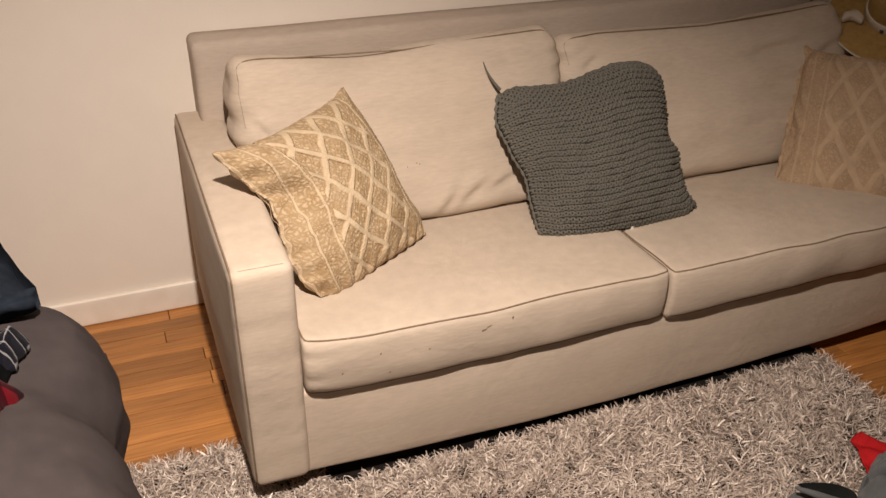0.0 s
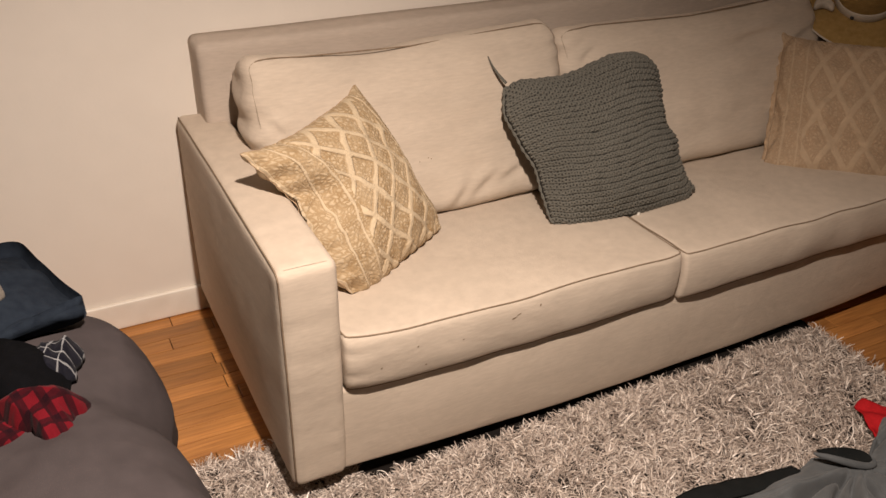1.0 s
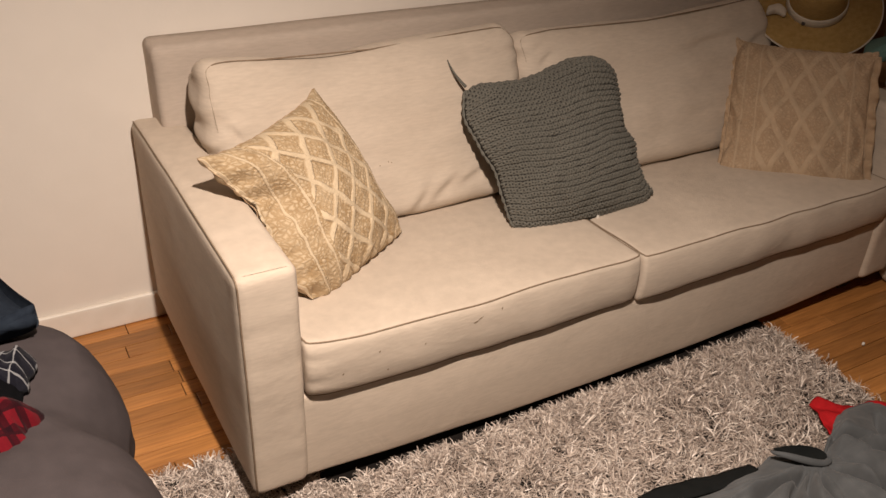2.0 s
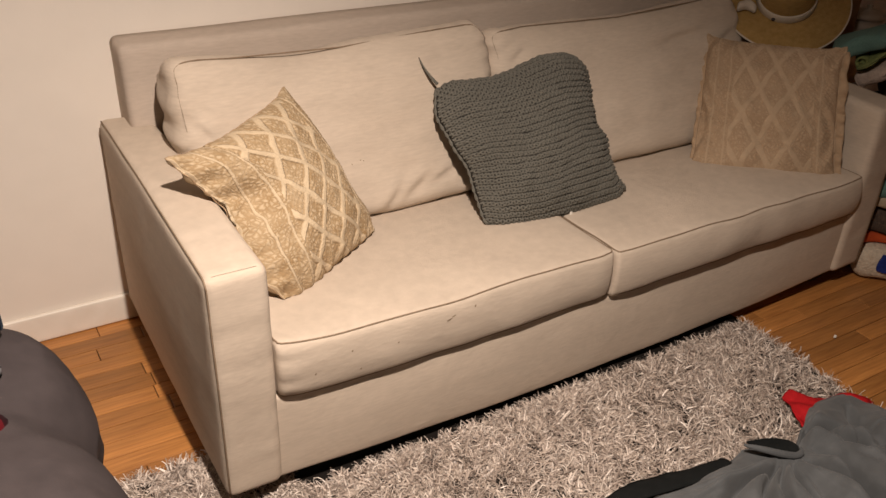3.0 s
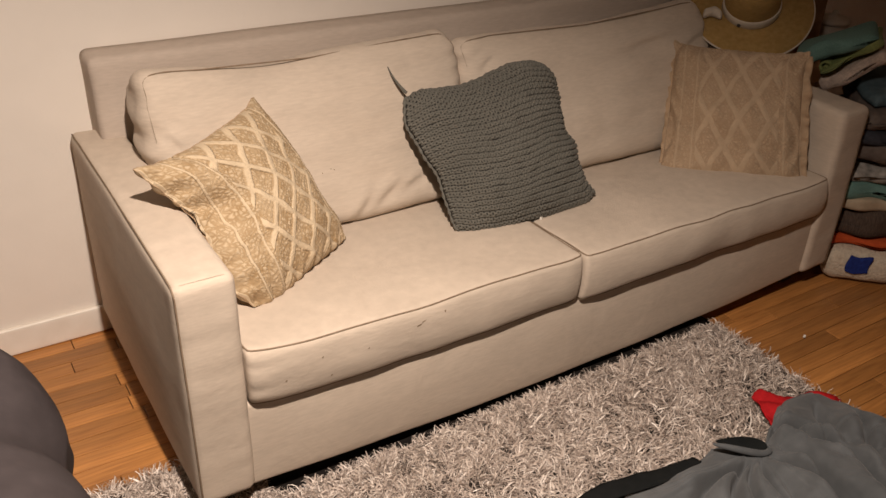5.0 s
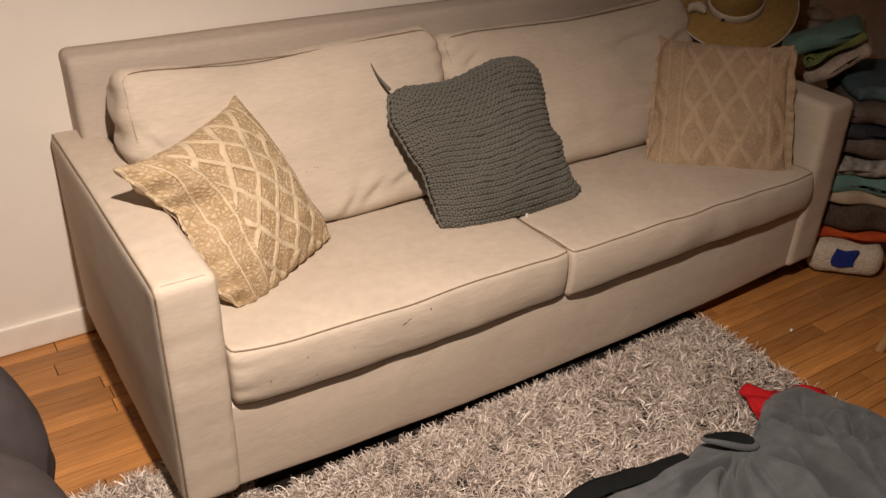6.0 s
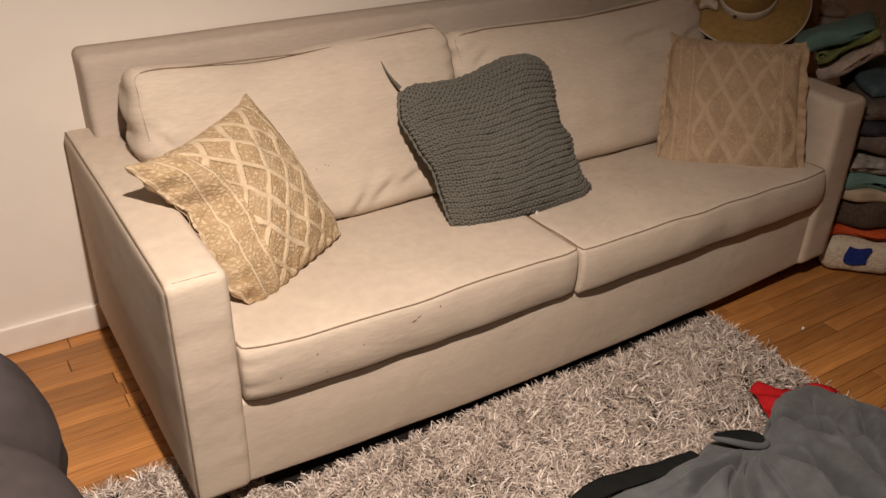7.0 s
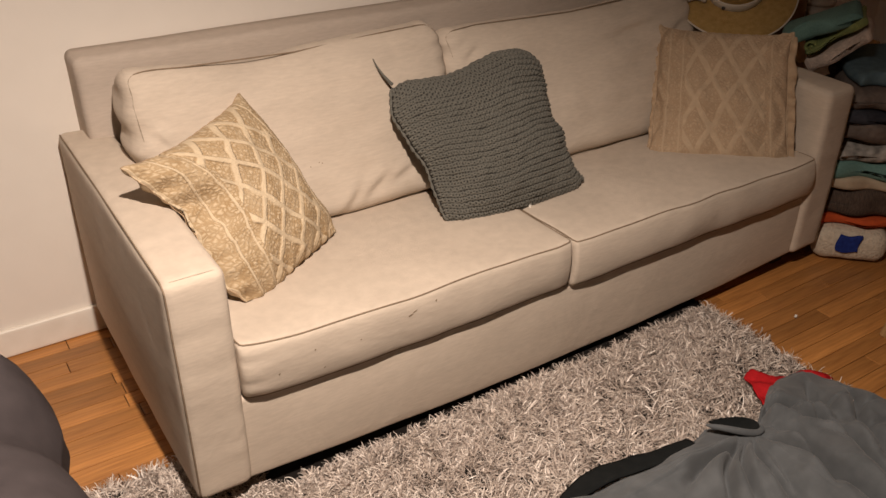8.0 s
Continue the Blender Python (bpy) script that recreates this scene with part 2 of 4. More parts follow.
PINE = material("pine", (0.42, 0.25, 0.11), (0.34, 0.19, 0.08), 0.5, 12, 0.2, 60, stretch=(6, 6, 0.5))
CRUMB = material("paper_scrap", (0.75, 0.72, 0.66), (0.7, 0.66, 0.6), 0.9)


# ---- mesh helpers ----
def ob_from(name, bm, mat, parent=None, label=""):
    me = bpy.data.meshes.new(name)
    bm.normal_update()
    bm.to_mesh(me)
    bm.free()
    me.materials.append(mat)
    me.polygons.foreach_set("use_smooth", [len(me.polygons) > 60] * len(me.polygons))
    ob = new(name, me)
    if parent is not None:
        ob.parent = parent
    if label:
        ob["label"] = label
    return ob


def part(name, bm, mat, parent, label=""):
    return ob_from(name, bm, mat, parent, label)


def thing(name, label, category, at=(0, 0, 0), group="", kind=""):
    e = new(name)
    e.location = at
    return tagged(e, label, category, group, kind)


def softbox(lo, hi, r, n=(20, 20, 10), deform=None):
    """A box with rounded edges from lo to hi, finely divided, each vertex then moved by deform(u, v, w, p) with u, v, w in -1..1."""
    lo, hi = Vector(lo), Vector(hi)
    mid, half = (lo + hi) / 2, (hi - lo) / 2
    r = min(r, *[h * 0.999 for h in half])
    axes = []
    for h, k in zip(half, n):
        e = [-h + r * (1 - math.cos(a * math.pi / 8)) for a in range(4)]
        axes.append(e + [-h + r + (2 * h - 2 * r) * i / k for i in range(k + 1)] + [-x for x in reversed(e)])
    bm = bmesh.new()
    for a in range(3):
        b, c = (a + 1) % 3, (a + 2) % 3
        for side in (-1, 1):
            rows = []
            for s in axes[b]:
                row = []
                for t in axes[c]:
                    p = Vector((0, 0, 0))
                    p[a], p[b], p[c] = side * half[a], s, t
                    inner = Vector([max(-h + r, min(h - r, x)) for x, h in zip(p, half)])
                    d = p - inner
                    if d.length > 1e-9:
                        p = inner + d.normalized() * r
                    row.append(bm.verts.new(p))
                rows.append(row)
            for i in range(len(rows) - 1):
                for j in range(len(rows[0]) - 1):
                    q = [rows[i][j], rows[i + 1][j], rows[i + 1][j + 1], rows[i][j + 1]]
                    bm.faces.new(q if side > 0 else q[::-1])
    bmesh.ops.remove_doubles(bm, verts=bm.verts, dist=1e-5)
    for v in bm.verts:
        u = [x / h for x, h in zip(v.co, half)]
        v.co = v.co + mid
        if deform:
            v.co = deform(*u, v.co.copy())
    return bm


def plain_box(lo, hi, bevel=0.0):
    bm = bmesh.new()
    bmesh.ops.create_cube(bm, size=1)
    for v in bm.verts:
        v.co = Vector([a + (b - a) * (x + 0.5) for a, b, x in zip(lo, hi, v.co)])
    if bevel:
        bmesh.ops.bevel(bm, geom=bm.edges[:], offset=bevel, segments=2, affect="EDGES", profile=0.5)
    return bm


def tube(points, r, sides=6, closed=False):
    """A round cord along points."""
    bm = bmesh.new()
    pts = [Vector(p) for p in points]
    rings, k = [], len(pts)
    for i, p in enumerate(pts):
        a = pts[(i - 1) % k] if closed or i else p
        b = pts[(i + 1) % k] if closed or i < k - 1 else p
        d = (b - a).normalized()
        side = d.cross(Vector((0.13, 0.21, 0.97)))
        side = side.normalized() if side.length > 1e-4 else Vector((1, 0, 0))
        up = side.cross(d).normalized()
        rr = r[i] if isinstance(r, (list, tuple)) else r
        rings.append([bm.verts.new(p + rr * (math.cos(2 * math.pi * j / sides) * side + math.sin(2 * math.pi * j / sides) * up)) for j in range(sides)])
    for i in range(k if closed else k - 1):
        one, two = rings[i], rings[(i + 1) % k]
        for j in range(sides):
            bm.faces.new((one[j], one[(j + 1) % sides], two[(j + 1) % sides], two[j]))
    if not closed:
        bm.faces.new(rings[0][::-1])
        bm.faces.new(rings[-1])
    return bm


def n3(p, s, seed=0.0):
    return noise.noise(Vector((p[0] * s + seed, p[1] * s - seed, p[2] * s + 2 * seed)))


def lathe(profile, sides=40, squash=None):
    """A turned form from (radius, height) pairs."""
    bm = bmesh.new()
    rings = []
    for r, z in profile:
        rings.append([bm.verts.new((r * math.cos(2 * math.pi * j / sides), r * math.sin(2 * math.pi * j / sides), z)) for j in range(sides)])
    for one, two in zip(rings, rings[1:]):
        for j in range(sides):
            bm.faces.new((one[j], one[(j + 1) % sides], two[(j + 1) % sides], two[j]))
    bm.faces.new(rings[0][::-1])
    bm.faces.new(rings[-1])
    if squash:
        for v in bm.verts:
            v.co = squash(v.co.copy())
    return bm


def smooth_line(values):
    """A soft curve through values at even steps from 0 to 1."""
    def at(q):
        x = np.clip(q, 0, 1) * (len(values) - 1)
        k = np.minimum(x.astype(int), len(values) - 2)
        f = x - k
        f = f * f * (3 - 2 * f)
        table = np.array(values)
        return table[k] * (1 - f) + table[k + 1] * f
    return at


def pillow_mesh(tl, tr, br, bl, thick, nu, nv, relief=None, pinch=0.05, seed=1.0, lumps=0.006, ears=0.0, round_off=0.1, edges=None, dent=None):
    """A stuffed cover between four corners: u runs tl to tr, v runs tl to bl. relief(u, v) adds knit height to its face."""
    tl, tr, br, bl = map(Vector, (tl, tr, br, bl))
    nrm = (tr - tl).cross(tl - bl).normalized()
    if nrm.y > 0 and abs(nrm.y) > abs(nrm.x) or (abs(nrm.x) >= abs(nrm.y) and nrm.x > 0):
        nrm = -nrm
    u = np.linspace(0, 1, nu)[None, :].repeat(nv, 0)
    v = np.linspace(0, 1, nv)[:, None].repeat(nu, 1)
    a, b = 2 * u - 1, 2 * v - 1
    uu = (u - 0.5) * (1 - pinch * (1 - b ** 2)) + 0.5
    vv = (v - 0.5) * (1 - pinch * (1 - a ** 2)) + 0.5
    uu = 0.5 + (uu - 0.5) * np.sqrt(1 - round_off * b ** 8)
    vv = 0.5 + (vv - 0.5) * np.sqrt(1 - round_off * a ** 8)
    if edges:
        left, right, top, bottom = [smooth_line(e) for e in edges]
        uu, vv = left(vv) * (1 - uu) + right(vv) * uu, top(uu) * (1 - vv) + bottom(uu) * vv
    corner = (np.abs(a) * np.abs(b)) ** 6 * ears
    uu, vv = uu + corner * np.sign(a), vv + corner * np.sign(b)
    P = ((1 - uu) * (1 - vv))[..., None] * np.array(tl) + (uu * (1 - vv))[..., None] * np.array(tr) + (uu * vv)[..., None] * np.array(br) + ((1 - uu) * vv)[..., None] * np.array(bl)
    bulge = ((1 - a ** 4) * (1 - b ** 4)) ** 0.5 * (0.62 + 0.38 * (1 - a ** 2) * (1 - b ** 2))
    wave = np.zeros_like(u)
    for i in range(nv):
        for j in range(0, nu):
            wave[i, j] = noise.noise(Vector((u[i, j] * 4.5 + seed, v[i, j] * 4.5, seed))) + 0.5 * noise.noise(Vector((u[i, j] * 11 + seed, v[i, j] * 9, -seed)))
    edge = np.minimum(1, 6 * np.minimum(1 - np.abs(a), 1 - np.abs(b)))
    h = thick / 2 * bulge + lumps * wave * edge
    if dent:
        h = h + dent(u, v)
    rel = relief(u, v) * np.minimum(1, 14 * np.minimum(1 - np.abs(a), 1 - np.abs(b)) + 0.04) if relief else 0 * u
    n = np.array(nrm)
    front = P + (h + rel)[..., None] * n
    back = P - (h * 0.85)[..., None] * n
    me_v = np.concatenate([front.reshape(-1, 3), back.reshape(-1, 3)])
    k = nu * nv
    idx = np.arange(k).reshape(nv, nu)
    q = np.stack([idx[:-1, :-1], idx[1:, :-1], idx[1:, 1:], idx[:-1, 1:]], -1).reshape(-1, 4)
    rim = np.concatenate([idx[0, :], idx[1:, -1], idx[-1, -2::-1], idx[-2:0:-1, 0]])
    nxt = np.roll(rim, -1)
    side = np.stack([rim, nxt, nxt + k, rim + k], -1)
    faces = np.concatenate([q, (q + k)[:, ::-1], side])
    uvs = np.concatenate([np.stack([u, v], -1).reshape(-1, 2)] * 2)
    rim_pts = [Vector(front.reshape(-1, 3)[i]) for i in rim]
    return me_v, faces, uvs, rim_pts, nrm


def mesh_ob(name, verts, faces, mat, parent=None, uvs=None, label="", smooth=True):
    me = bpy.data.meshes.new(name)
    me.from_pydata([tuple(p) for p in verts], [], [tuple(int(i) for i in f) for f in faces])
    me.materials.append(mat)
    if uvs is not None:
        layer = me.uv_layers.new(name="cover")
        loops = np.empty(len(me.loops), dtype=np.int32)
        me.loops.foreach_get("vertex_index", loops)
        layer.data.foreach_set("uv", np.asarray(uvs, dtype=np.float32)[loops].ravel())
    me.polygons.foreach_set("use_smooth", [smooth] * len(me.polygons))
    me.update()
    bm = bmesh.new()
    bm.from_mesh(me)
    bmesh.ops.recalc_face_normals(bm, faces=bm.faces)
    bm.to_mesh(me)
    bm.free()
    ob = new(name, me)
    if parent is not None:
        ob.parent = parent
    if label:
        ob["label"] = label
    return ob


# ---- room ----
X0, X1, Y0, Y1, TOP = -3.0, 3.7, -4.4, 0.905, 2.6


def structure(name, lo, hi, mat, label):
    return tagged(ob_from(name, plain_box(lo, hi), mat), label, name.split("_")[0], kind="structure")


structure("wall_north", (X0 - 0.12, Y1, 0), (X1 + 0.12, Y1 + 0.12, TOP), WALL, "warm white painted plaster wall behind the sofa")
structure("wall_south", (X0 - 0.12, Y0 - 0.12, 0), (X1 + 0.12, Y0, TOP), WALL, "warm white painted plaster wall")
structure("wall_west", (X0 - 0.12, Y0, 0), (X0, Y1, TOP), WALL, "warm white painted plaster wall")
structure("wall_east", (X1, Y0, 0), (X1 + 0.12, Y1, TOP), WALL, "warm white painted plaster wall")
structure("ceiling", (X0 - 0.12, Y0 - 0.12, TOP), (X1 + 0.12, Y1 + 0.12, TOP + 0.12), CEILING, "flat white painted ceiling")


def baseboard(length):
    """A painted board with a rounded upper edge and a chipped, uneven top."""
    bm = softbox((0, -0.014, 0.001), (length, -0.0005, 0.088), 0.006, (60, 1, 6), lambda u, v, w, p: p + Vector((0, 0, 0.0018 * n3(p, 9) * (w > 0.8))))
    return bm


b = tagged(ob_from("baseboard", baseboard(X1 - X0), TRIM), "white painted wooden baseboard with worn top edge", "baseboard", kind="structure")
b.location = (X0, Y1, 0)


# ---- sofa ----
def build_sofa():
    sofa = thing("sofa", "cream linen two-seat sofa with piped cushions, standing on a shag rug", "sofa")
    W, D, H, A, LOW = 2.13, 0.885, 0.636, 0.127, 0.076

    def arm_shape(outer):
        def f(u, v, w, p):
            # the padded panels swell softly; upper front corner worn round
            p.x += outer * 0.013 * (1 - v * v) * (1 - w * w) * (1 if u * outer > 0 else 0)
            p.z += 0.005 * (1 - v * v) * (w > 0.3) + 0.0035 * n3(p, 7, 3) * (w > 0.3)
            p.y += -0.004 * (1 - w * w) * (v < -0.5)
            p += Vector((0.3 * n3(p, 9, 1), n3(p, 9, 5), 0)) * 0.003 + Vector((0, 0.0022 * n3((p.x * 0.6, p.y, p.z * 3), 9, 8) * (v < -0.8), 0))
            if w < -0.9:
                p.z += 0.004 * n3(p, 6, 2)
            return p
        return f

    for x, outer in ((0.0, -1), (W - A, 1)):
        shape = arm_shape(outer)
        arm = part("arm", softbox((x, 0, LOW), (x + A, D, H), 0.021, (10, 50, 34), shape), LINEN, sofa)
        xo = x + 0.0055 if outer < 0 else x + A - 0.0055
        line = [Vector((xo, D - 0.02 - i * (D - 0.05) / 40, H - 0.0045)) for i in range(41)]
        for i in range(9):
            a = i / 8 * math.pi / 2
            line.append(Vector((xo, 0.026 - 0.0215 * math.sin(a), H - 0.026 + 0.0215 * math.cos(a))))
        line += [Vector((xo, 0.0045 - 0.004 * (1 - (i / 12 - 1) ** 2), H - 0.034 - i * (H - LOW - 0.04) / 24)) for i in range(25)]
        line = [p + Vector((0.0006 * n3(p, 9, 1), 0.0025 * n3(p, 9, 5), 0.005 * (1 - (2 * p.y / D - 1) ** 2) * (p.z > 0.6))) for p in line]
        part("piping", tube(line, 0.0021), PIPING, arm, "brown worn piping")
        xi = x + A - 0.012 if outer < 0 else x + 0.012
        part("seam", tube([(x + 0.02 + i * (A - 0.04) / 8, 0.012, H + 0.0005) for i in range(9)], 0.0004, 5), LINEN, arm)

    def rail_shape(u, v, w, p):
        sag = 0.034 * (1 - u * u) * (w < 0) * min(1, -w + 0.2)
        p.z -= sag
        if w > 0:
            p.z += 0.012 * max(0.0, -2 * u - 1) ** 3 - 0.008
        p.y -= (0.008 * (1 - w * w) + 0.003 * n3(p, 5, 2)) * (v < 0) * (1 - u ** 8)
        return p

    part("seat_rail", softbox((A - 0.03, 0.013, LOW), (W - A + 0.03, D - 0.08, 0.305), 0.012, (50, 10, 10), rail_shape), LINEN, sofa)

    def back_shape(u, v, w, p):
        lean = (p.z - H) / 0.2
        p.y += 0.03 * max(0, lean) * (1 - v) / 2
        p.z += 0.004 * n3(p, 3, 4)
        p += Vector((0.003 * n3(p, 8, 1), 0.004 * n3(p, 6, 2) * (v < 0.5), 0))
        if v > 0.6:
            p.y = 0.912
        return p

    back = part("backrest", softbox((0.062, 0.775, 0.30), (W - 0.062, 0.893, 0.836), 0.022, (60, 6, 16), back_shape), DIM_LINEN, sofa, "pinkish linen, darkened for its weaker light")

    # seat cushions
    def seat(x0, x1, seed, lift, crease):
        z0, z1, y0, y1 = 0.302, 0.432, (-0.004 if crease else -0.012), 0.72

        def f(u, v, w, p):
            crown = (1 - u ** 4) * (1 - v ** 4)
            if w > 0:
                p.z += 0.006 * crown * w + 0.004 * n3(p, 6, seed) - 0.022 * (v + 1) / 2
            front = max(0.0, min(1.0, (-v - 0.6) / 0.4))
            p.y -= front * 0.012 * (1 - w * w)
            p.y += front * 0.006 * n3(p, 8, seed)
            # horizontal creases in the front band near the ends
            ends = max(0.0, -u) ** 7 * crease
            p.y += front * ends * 0.0020 * math.sin(p.z * 150 + 4 * n3(p, 9, seed))
            p.z += lift(u, w)
            p.z += front * 0.0035 * n3((p.x, 0, 0), 6, seed + 2)
            p.x += 0.006 * n3(p, 7, seed + 4) * (abs(u) > 0.9)
            # front corners pull back
            p.y += 0.005 * max(0.0, abs(u) - 0.9) * 10 * front
            return p

        return z0, z1, y0, y1, f

    for x0, x1, seed, lift in (
        (A + 0.002, 1.022, 3.0, lambda u, w: 0.020 * max(0, -u) ** 3 if w > 0 else 0.016 * max(0, -u) ** 3 - 0.010),
        (1.026, W - A - 0.002, 7.0, lambda u, w: -0.012 * max(0, -u) ** 3 * (w < 0) - 0.004),
    ):
        z0, z1, y0, y1, f = seat(x0, x1, seed, lift, 1.0 if x0 < 0.5 else 0.0)
        cushion = part("seat_cushion", softbox((x0, y0, z0), (x1, y1, z1), 0.014, (56, 36, 14), f), LINEN, sofa)
        hx, mx, my, hy, mz, hz = (x1 - x0) / 2, (x0 + x1) / 2, (y0 + y1) / 2, (y1 - y0) / 2, (z0 + z1) / 2, (z1 - z0) / 2
        for zt, rad in ((z1 - 0.0035, 0.0019), (z0 + 0.0035, 0.0014)):
            line = []
            k = 60
            for i in range(k + 1):
                px = x0 + 0.012 + (x1 - x0 - 0.024) * i / k
                line.append(Vector((px, y0 + 0.0035, zt)))
            left = [Vector((x0 + 0.0035, y0 + 0.022 + 0.5 * i / 14, zt)) for i in range(14, -1, -1)] + [Vector((x0 + 0.006, y0 + 0.007, zt))]
            right = [Vector((x1 - 0.006, y0 + 0.007, zt))] + [Vector((x1 - 0.0035, y0 + 0.022 + 0.5 * i / 14, zt)) for i in range(15)]
            pts = []
            for p in left + line + right:
                u, v, w = (p.x - mx) / hx, (p.y - my) / hy, (p.z - mz) / hz
                pts.append(f(u, v, w, p.copy()))
            part("piping", tube(pts, rad), PIPING, cushion, "brown worn piping")

        if x0 < 0.5:
            for sx, sz, long, tall in ((0.530, 0.393, 0.007, 0.0016), (0.542, 0.400, 0.006, 0.0012), (0.60, 0.407, 0.0022, 0.0026), (0.29, 0.385, 0.002, 0.002), (0.205, 0.36, 0.0022, 0.002), (0.40, 0.372, 0.002, 0.0015), (0.31, 0.34, 0.002, 0.002)):
                bm = bmesh.new()
                ring = []
                for k in range(10):
                    a = k * math.pi / 5
                    px, pz = sx + long * math.cos(a) * (1 + 0.3 * math.sin(3 * a)), sz + tall * math.sin(a) + 0.35 * long * math.cos(a)
                    q = f((px - mx) / hx, -1.0, (pz - mz) / hz, Vector((px, y0, pz)))
                    ring.append(bm.verts.new(q + Vector((0, -0.0012, 0))))
                bm.faces.new(ring)
                part("stain", bm, STAIN, cushion, "small brown stain")

    # back cushions, leaning on the backrest
    def back_cushion(x0, x1, seed, sag, folds):
        zb, zt, th = 0.420, 0.845, 0.17
        foot = 0.482 if x0 < 0.5 else 0.455

        def place(u, v, w):
            """u across, v -1 front to 1 back, w bottom to top"""
            x = (x0 + x1) / 2 + (x1 - x0) / 2 * u
            z = zb + (zt - zb) * (w + 1) / 2
            lean = (w + 1) / 2
            y = foot + (0.690 - foot) * lean ** 0.9 + v * th / 2
            return Vector((x, y, z)), lean

        def f(u, v, w, p):
            q, lean = place(u, v, w)
            soft = (1 - u ** 4) * (1 - w ** 4)
            q.y += (-1 if v < 0 else 0.35) * 0.020 * soft * abs(v) + (0.03 * abs(w) ** 6 * (v < 0))
            q.z -= 0.085 * max(0.0, w) ** 3 * ((v + 0.87) / 1.87 if v > -0.87 else 0.0)
            q.x += math.copysign(0.014, u) * (1 - v * v) * (1 - w * w) * abs(u) ** 6
            q.z += sag(u) * max(0, w) + 0.004 * n3(q, 5, seed)
            q.y += 0.012 * n3(q, 4, seed + 1) * (v < 0) + 0.005 * n3((q.x * 1.0, q.y, q.z * 2.2), 9, seed) * (v < 0)
            q.x += 0.010 * n3(q, 5, seed + 2) * abs(u) ** 4
            # tucks gathered along the side seams
            side = max(0.0, abs(u) - 0.80) / 0.20
            q.y += 0.008 * side * math.sin(q.z * 105 + 5 * n3(q, 6, seed)) * (v < 0) * (0.6 + n3(q, 5, seed + 9))
            q.x -= math.copysign(0.005, u) * side * math.sin(q.z * 70 + 4 * n3(q, 5, seed))
            # tucks at the lower corners
            corner = max(0, abs(u) - 0.55) * max(0, -w - 0.1)
            q.y += 0.05 * corner * math.sin(9 * (q.x * 1.3 + q.z) * 3.1) * (v < 0)
            # single pulled folds: centre, slope, length, width, depth
            if v < 0:
                for cx, cz, slope, long, wide, deep in folds:
                    c, s = math.cos(radians(slope)), math.sin(radians(slope))
                    along, off = (q.x - cx) * c + (q.z - cz) * s, (q.z - cz) * c - (q.x - cx) * s
                    q.y += deep * math.exp(-(along / long) ** 2) * (math.exp(-(off / wide) ** 2) - 0.8 * math.exp(-((off - 1.9 * wide) / (1.4 * wide)) ** 2))
            return q

        return f

    for x0, x1, seed, sag, folds in (
        (0.128, 1.005, 2.0, lambda u: 0.012 * abs(u) ** 2 - 0.022 * math.exp(-((u + 0.25) / 0.35) ** 2),
         ((0.62, 0.47, 45, 0.045, 0.012, 0.006), (0.70, 0.49, 30, 0.05, 0.013, 0.007), (0.78, 0.50, 15, 0.05, 0.012, 0.006), (0.19, 0.60, -35, 0.04, 0.012, 0.008), (0.17, 0.70, -50, 0.035, 0.010, 0.007))),
        (1.014, 1.985, 5.0, lambda u: -0.022 - 0.012 * math.exp(-((u - 0.1) / 0.5) ** 2) + 0.03 * max(0, u) ** 3,
         ((1.72, 0.735, 6, 0.12, 0.014, 0.009), (1.86, 0.70, 25, 0.07, 0.012, 0.006), (1.10, 0.79, 20, 0.05, 0.010, 0.007), (1.09, 0.75, 30, 0.04, 0.010, 0.006))),
    ):
        f = back_cushion(x0, x1, seed, sag, folds)
        bm = softbox((x0, 0, 0), (x1, 0.17, 0.42), 0.04, (110, 10, 60), f)
        cushion = part("back_cushion", bm, LINEN, sofa)
        ring = []
        for i in range(161):
            s = i / 160 * 2 * math.pi
            c, d = math.cos(s), math.sin(s)
            e = 0.12
            u, w = 0.974 * math.copysign(abs(c) ** e, c), 0.946 * math.copysign(abs(d) ** e, d)
            ring.append(f(u, -0.87, w, None) + Vector((0, -0.001, 0.001)))
        thin = [0.0004 + 0.0013 * (math.sin(i / 160 * 2 * math.pi) > 0.75) + 0.0004 * (i % 7 > 3) for i in range(160)]
        part("piping", tube(ring[:-1], thin, closed=True), PIPING, cushion, "brown worn piping")
        if x0 < 0.5:
            for sx, sz in ((0.522, 0.575), (0.548, 0.580), (0.556, 0.577)):
                bm = bmesh.new()
                u, w = 2 * (sx - x0) / (x1 - x0) - 1, 2 * (sz - 0.42) / 0.425 - 1
                bm.faces.new([bm.verts.new(f(u + 0.0035 * math.cos(k * math.pi / 4), -1.0, w + 0.006 * math.sin(k * math.pi / 4), None) + Vector((0, -0.0012, 0))) for k in range(8)])
                part("stain", bm, STAIN, cushion, "tiny brown speck")
    for x in (0.09, W - 0.09):
        for y in (0.10, D - 0.10):
            part("foot", softbox((x - 0.03, y - 0.03, 0.004), (x + 0.03, y + 0.03, LOW + 0.01), 0.006, (2, 2, 2)), FOOT, sofa, "short dark wooden block foot")
    return sofa


build_sofa()


